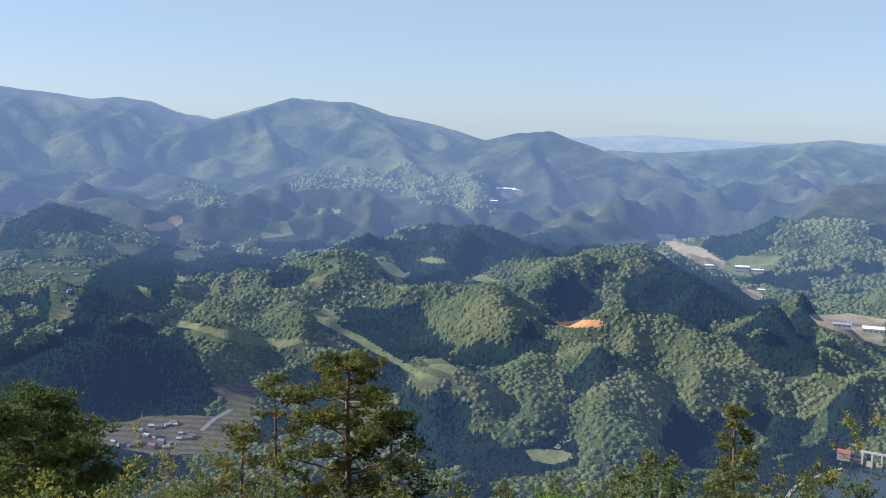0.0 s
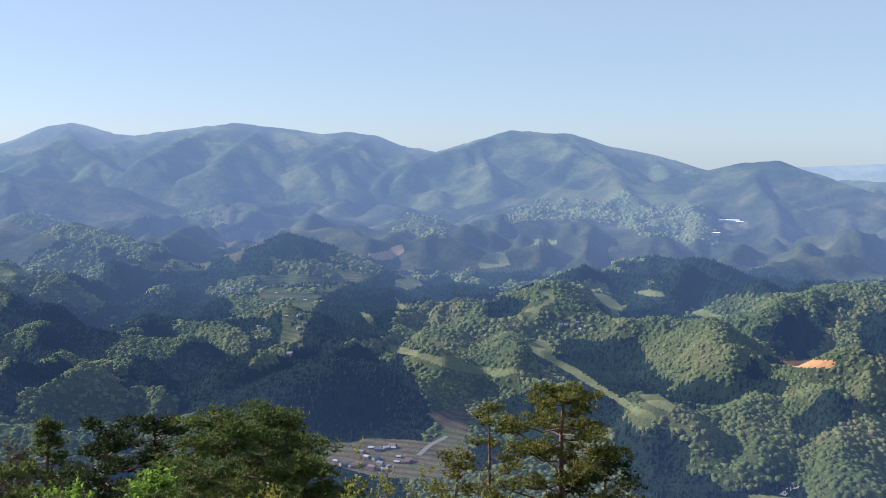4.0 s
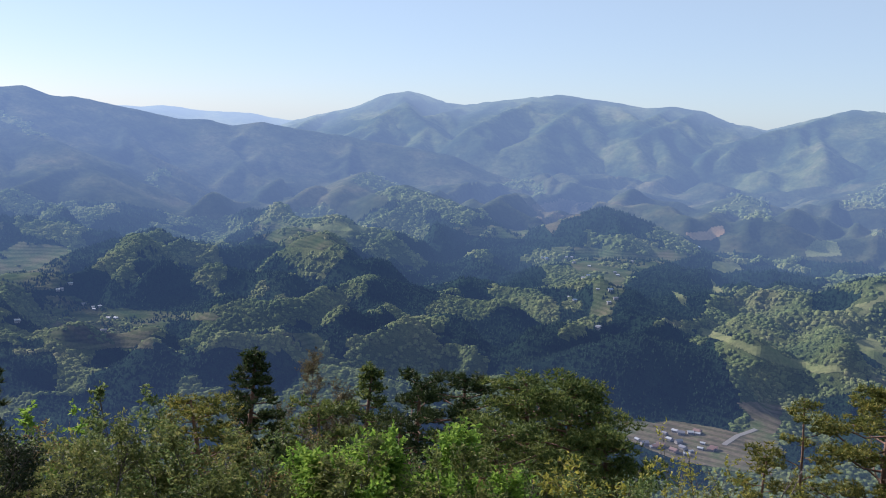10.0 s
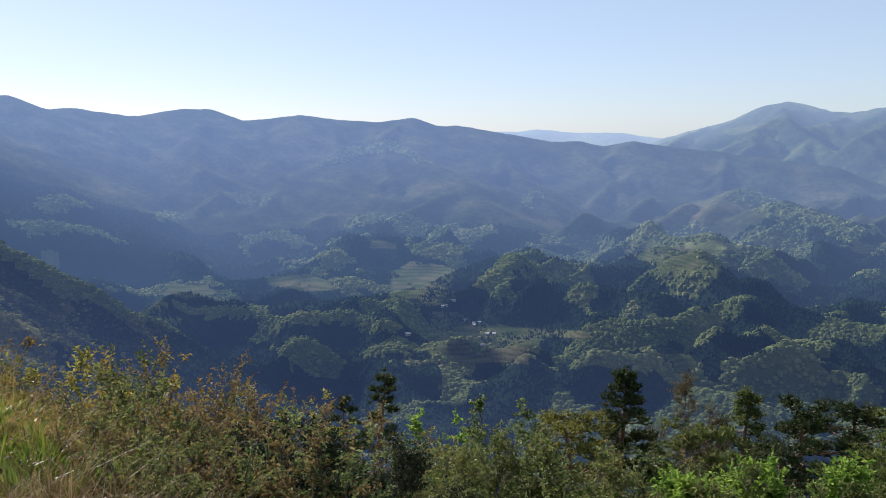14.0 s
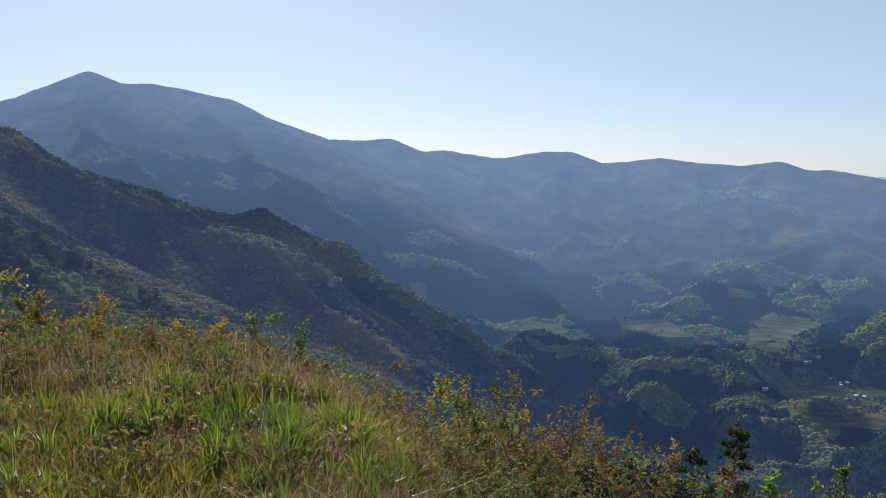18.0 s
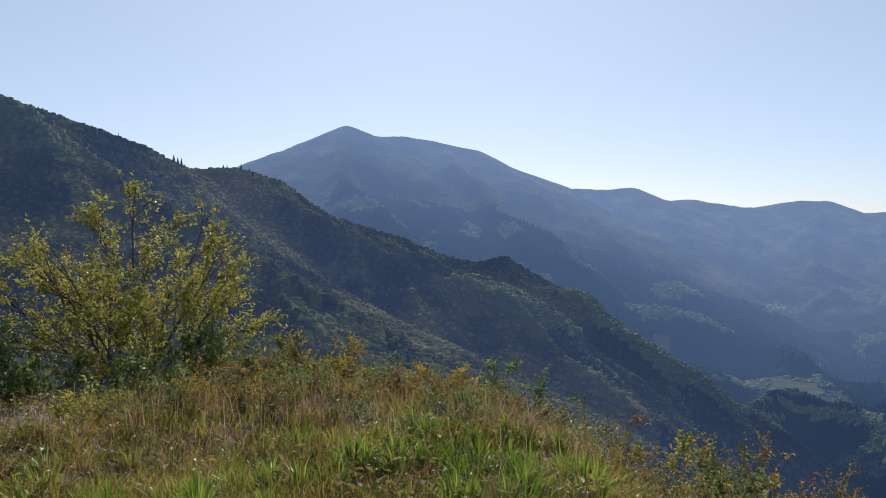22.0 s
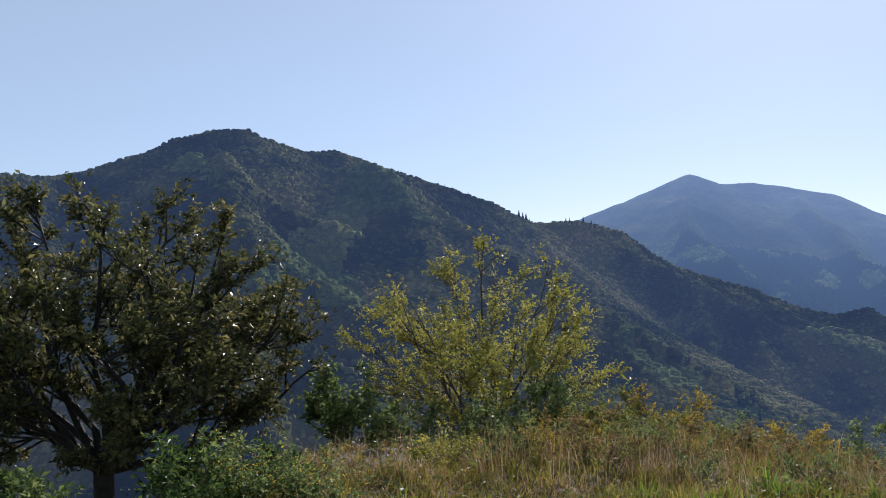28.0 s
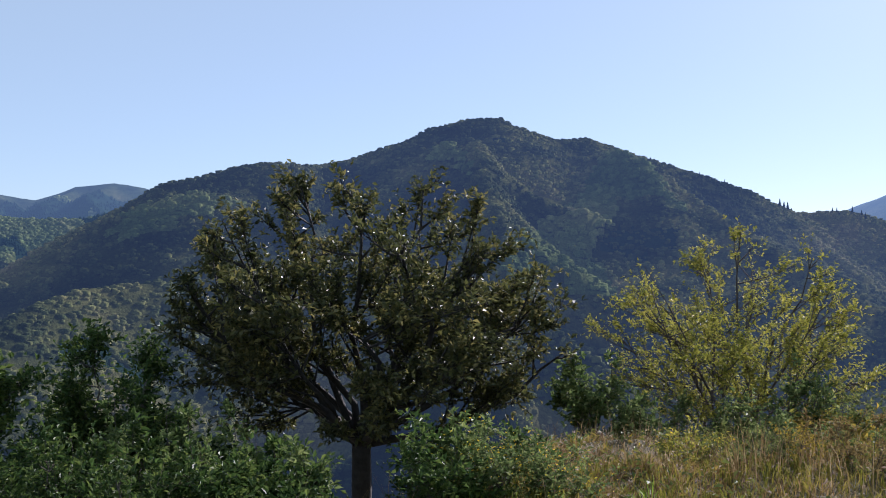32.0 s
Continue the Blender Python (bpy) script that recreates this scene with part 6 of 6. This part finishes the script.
for k in range(56):
    az = -27 + k * 2.28 + brng.uniform(-1, 1)
    if 3 < az < 13 and k % 2:
        continue
    r = brng.uniform(10.5, 14.5) if az < 72 else brng.uniform(11, 13.5)
    mat, label = BRUSH[brng.choice((0, 0, 1, 3, 3) if az < 45 else (0, 1, 1, 2, 3, 3, 4))]
    leafy("shrub", az, float(np.interp(az, bx_, be_)) - brng.uniform(0, 1.1), r, brng.uniform(1.1, 1.9), mat, brng.uniform(0.045, 0.07), 300 + k, label, "shrub", 40, 34, 0.02, ragged=brng.uniform(0.25, 0.5), stems=3)

leafy("shrub", 64.6, -12.6, 8.2, 1.3, L_RUST, 0.05, 81, "brown shrub with thin twigs and young leaves", "shrub", 60, 30, 0.02, ragged=0.45)
leafy("shrub", 67.4, -11.6, 8.0, 1.2, L_RUST, 0.038, 82, "brown twiggy shrub at the edge of the grass", "shrub", 60, 26, 0.02, ragged=0.45)
leafy("shrub", 70.2, -11.4, 8.6, 1.0, L_OLIVE, 0.05, 83, "olive shrub at the edge of the grass", "shrub", 50, 36, 0.02, ragged=0.4)
leafy("shrub", 62.6, -14.6, 7.4, 1.0, L_RUST, 0.035, 84, "brown twiggy shrub over a dark evergreen bush", "shrub", 56, 24, 0.018, ragged=0.4)
twiggy = [(L_RUST, "brown twiggy shrub with a few young leaves"), (L_OLIVE, "loose olive shrub with bare twigs"), (L_GOLD, "thin shrub with golden young leaves"), (L_GREEN, "loose green shrub on the brow"), (L_YELLOW, "thin shrub with yellow-green leaves")]
for k in range(18):
    # down the edge of the grass, then along the brow
    az = 59.5 + 0.85 * k + brng.uniform(-0.5, 0.5)
    el = float(np.interp(az, (59, 64, 68, 72, 76), (-16.5, -15.6, -14.6, -13.4, -12.0))) + brng.uniform(-1.4, 0.6)
    mat, label = twiggy[brng.choice((0, 0, 1, 1, 1, 2, 3))]
    leafy("shrub", az, el, brng.uniform(5.6, 8.2), brng.uniform(0.5, 1.0), mat, brng.uniform(0.028, 0.045), 400 + k, label, "shrub", 40, 22, 0.014, ragged=0.5, stems=4, clump=0.09, bare=brng.uniform(0.0, 0.4))
leafy("shrub", 70.6, -16.4, 4.6, 0.6, L_OLIVE, 0.03, 451, "loose olive shrub with bare twigs", "shrub", 50, 26, 0.012, ragged=0.5, stems=5, clump=0.08)
leafy("shrub", 67.4, -16.8, 4.9, 0.6, L_OLIVE, 0.026, 452, "thin shrub with small olive leaves", "shrub", 44, 20, 0.012, ragged=0.5, stems=5, clump=0.08)
leafy("shrub", 73.4, -15.2, 5.4, 0.5, L_RUST, 0.03, 453, "brown twiggy shrub with a few young leaves", "shrub", 40, 16, 0.012, ragged=0.5, stems=5, clump=0.08)
for k in range(14):
    az = 79.5 + 1.5 * k + brng.uniform(-0.6, 0.6)
    el = float(np.interp(az, (79, 86, 92, 100), (-10.2, -8.8, -8.0, -6.6))) + brng.uniform(-0.9, 0.7)
    mat, label = twiggy[brng.choice((1, 1, 3, 3, 4, 2))]
    leafy("shrub", az, el, brng.uniform(10.5, 13.0), brng.uniform(0.6, 1.2), mat, brng.uniform(0.035, 0.055), 430 + k, label, "shrub", 36, 22, 0.016, ragged=0.5, stems=4, clump=0.12, bare=brng.uniform(0.0, 0.3))

# weeds and seedlings along the brow, over the grass
BROW = [(L_RUST, "small brown weeds on the grassy brow"), (L_OLIVE, "olive-leaved low weeds on the grassy brow"), (L_GREEN, "young green seedling on the grassy brow"), (L_GOLD, "low golden-leaved seedling on the grassy brow")]
for k in range(34):
    az = 78.5 + 0.82 * k + brng.uniform(-0.5, 0.5)
    r = brng.uniform(7.6, 10.2)
    el = float(np.interp(az, (78, 84, 90, 98, 106), (-12.2, -10.4, -9.0, -8.4, -8.6))) + brng.uniform(-0.7, 1.0)
    mat, label = BROW[brng.choice((0, 0, 1, 1, 2, 2, 3))]
    leafy("weed", az, el, r, brng.uniform(0.35, 0.75), mat, brng.uniform(0.028, 0.042), 700 + k, label, "weed", 26, 18, 0.009, 0.1, ragged=0.5, stems=6, clump=0.08, bare=brng.uniform(0.0, 0.4))

# a round brown tree, bare, farther down the slope
leafy("tree", 38.0, -13.8, 75, 8, L_BROWN, 0.22, 73, "round brown tree in fine bud", "tree", 280, 90, 0.16, 0.2, stems=7, fork=0.25, ragged=0.15, clump=0.6, bare=0.0)

# grass of the hilltop
G_GREEN = leaf_material("green_grass", [(0.1, (0.09, 0.105, 0.014)), (0.5, (0.19, 0.18, 0.028)), (0.95, (0.33, 0.26, 0.06))], 0.45, 0.2)
G_CLUMP = leaf_material("lush_grass", [(0.1, (0.06, 0.11, 0.012)), (0.5, (0.13, 0.20, 0.024)), (0.95, (0.26, 0.31, 0.05))], 0.5, 0.25, 0.45)
G_STRAW = leaf_material("dry_grass", [(0.1, (0.11, 0.075, 0.03)), (0.5, (0.235, 0.16, 0.068)), (0.95, (0.42, 0.32, 0.18))], 0.35, 0.2)
G_LITTER = leaf_material("dry_litter", [(0.1, (0.09, 0.05, 0.03)), (0.5, (0.24, 0.16, 0.11)), (0.9, (0.42, 0.34, 0.27))], 0.25, 0.1, 0.6)
G_WEED = leaf_material("weed_leaves", [(0.1, (0.06, 0.09, 0.02)), (0.5, (0.13, 0.15, 0.035)), (0.95, (0.3, 0.2, 0.05))], 0.4, 0.4)


def sward(name, count, seed, mat, label, tall, width, patch, lo, az0=58, az1=132, r0=2.2, r1=15, lean=0.5):
    """Blades of grass over the hilltop, thicker in patches."""
    g = np.random.default_rng(seed)
    az, r = g.uniform(az0, az1, count), r0 * (r1 / r0) ** g.uniform(0, 1, count)
    x, y = -r * np.sin(np.radians(az)), r * np.cos(np.radians(az))
    keep = (fbm(x * patch + 9, y * patch, 3, seed) > lo) & (r < near_edge(az) + 4.5)
    az, r, x, y = az[keep], r[keep], x[keep], y[keep]
    n = len(az)
    z = land(x, y) - 0.01
    h = tall * g.uniform(0.5, 1.3, n) * (0.6 + 0.8 * fbm(x * 0.8, y * 0.8, 2, seed + 3))
    a, b = g.uniform(0, 6.28, n), g.uniform(0, 6.28, n)
    dx, dy = np.cos(a) * h * lean * g.uniform(0.1, 1, n), np.sin(a) * h * lean * g.uniform(0.1, 1, n)
    wx, wy = np.cos(b) * width, np.sin(b) * width
    mid = np.stack([x + dx * 0.3, y + dy * 0.3, z + h * 0.55], -1)
    w3 = np.stack([wx, wy, 0 * wx], -1)
    root = np.stack([x, y, z], -1)
    v = np.stack([root - w3, root + w3, mid - w3 * 0.75, mid + w3 * 0.75, np.stack([x + dx, y + dy, z + h * g.uniform(0.75, 1, n)], -1)], 1)
    faces = (np.arange(n)[:, None, None] * 5 + np.array([(0, 1, 3), (0, 3, 2), (2, 3, 4)])[None]).reshape(-1, 3)
    return tagged(mesh_object(name, v.reshape(-1, 3), faces, [mat], False), label, "grass", "", "stuff")


def tussocks(name, clumps, each, seed, mat, label, tall, spread, lo, az0, az1, r0, r1, width=0.006):
    """Clumps of grass: blades that fan out from each root."""
    g = np.random.default_rng(seed)
    az, r = g.uniform(az0, az1, clumps), r0 * (r1 / r0) ** g.uniform(0, 1, clumps)
    x, y = -r * np.sin(np.radians(az)), r * np.cos(np.radians(az))
    keep = (fbm(x * 1.1 + 3, y * 1.1, 2, seed) > lo) & (r < near_edge(az) + 3)
    x, y, r = (np.repeat(v[keep], each) for v in (x, y, r))
    size = np.repeat(g.uniform(0.5, 1.25, int(keep.sum())), each)
    n = len(x)
    a, out = g.uniform(0, 6.28, n), g.uniform(0, 1, n) ** 0.7
    dx, dy = np.cos(a) * out, np.sin(a) * out
    h = tall * size * g.uniform(0.55, 1.1, n) * (1.1 - 0.4 * out)
    x, y = x + dx * spread * size, y + dy * spread * size
    z = land(x, y) - 0.01
    turn = g.uniform(0, 6.28, n)
    w3 = np.stack([np.cos(turn) * width, np.sin(turn) * width, 0 * x], -1)
    root, mid = np.stack([x, y, z], -1), np.stack([x + dx * h * 0.2, y + dy * h * 0.2, z + h * 0.6], -1)
    tip = np.stack([x + dx * h * 0.75, y + dy * h * 0.75, z + h * (1.0 - 0.25 * out)], -1)
    v = np.stack([root - w3, root + w3, mid - w3 * 0.8, mid + w3 * 0.8, tip], 1)
    faces = (np.arange(n)[:, None, None] * 5 + np.array([(0, 1, 3), (0, 3, 2), (2, 3, 4)])[None]).reshape(-1, 3)
    return tagged(mesh_object(name, v.reshape(-1, 3), faces, [mat], False), label, "grass", "", "stuff")


sward("grass", 85000, 201, G_GREEN, "fresh green grass blades in tufts on the hilltop", 0.16, 0.005, 1.7, 0.48, lean=0.9)
sward("dry_grass", 70000, 202, G_STRAW, "dry straw-coloured grass over the hilltop", 0.09, 0.0045, 0.9, 0.34, lean=1.9)
sward("short_grass", 26000, 211, G_GREEN, "short mixed grass round the lookout", 0.09, 0.006, 1.3, 0.3, az0=-180, az1=180, r0=0.25, r1=6.0, lean=1.2)
for first, last, count, seed in ((-180, 62, 70000, 221), (128, 180, 15000, 222)):
    sward("short_grass", count, seed, G_GREEN, "short mixed grass behind the lookout", 0.1, 0.007, 1.1, 0.28, az0=first, az1=last, r0=0.5, r1=14.0, lean=1.2)
sward("tall_dry_grass", 7000, 203, G_STRAW, "tall dry grass stalks along the brow", 0.4, 0.003, 0.6, 0.48, r0=6.5, r1=13.5, lean=0.5)
sward("brown_grass", 30000, 206, leaf_material("brown_grass", [(0.1, (0.12, 0.07, 0.028)), (0.5, (0.24, 0.15, 0.055)), (0.9, (0.4, 0.28, 0.12))], 0.4), "reddish brown withered grass in patches", 0.16, 0.0035, 1.2, 0.45, r0=3.5, r1=13.0, lean=1.3)
sward("straw", 9000, 207, G_STRAW, "long bleached straw at the edge of the grass", 0.3, 0.0035, 0.8, 0.4, az0=64, az1=84, r0=3.6, r1=8.5, lean=1.2)
tussocks("grass_clump", 900, 46, 208, G_CLUMP, "lush green grass clumps near the lookout", 0.24, 0.09, 0.46, 70, 128, 2.8, 7.0)
tussocks("grass_clump", 500, 30, 209, G_GREEN, "yellowish green grass clumps over the hilltop", 0.2, 0.08, 0.45, 66, 126, 4.0, 11.0)
tussocks("dry_clump", 420, 36, 210, G_STRAW, "dry pale grass clumps between green ones", 0.2, 0.09, 0.45, 66, 126, 3.0, 11.0, 0.0045)
for nm, cnt, sd, mt, sz, lb, ct in (("leaf_litter", 12000, 204, G_LITTER, 0.045, "curled pale dead leaves scattered in the grass", "leaf litter"), ("weeds", 22000, 205, G_WEED, 0.06, "small green and orange weeds in the grass", "weeds")):
    g = np.random.default_rng(sd)
    az, r = g.uniform(58, 132, cnt), 2.2 * (13 / 2.2) ** g.uniform(0, 1, cnt)
    x, y = -r * np.sin(np.radians(az)), r * np.cos(np.radians(az))
    keep = (fbm(x * 1.4, y * 1.4, 3, sd) > 0.45) & (r < near_edge(az) + 2.5)
    x, y = x[keep], y[keep]
    pts = np.stack([x, y, land(x, y) + g.uniform(0.02, 0.16, len(x))], -1)
    tagged(blades(nm, leaf_arrays(pts, sz, g, 0.5, 0.35 if nm == "leaf_litter" else 0.55), mt), lb, ct, "", "stuff")
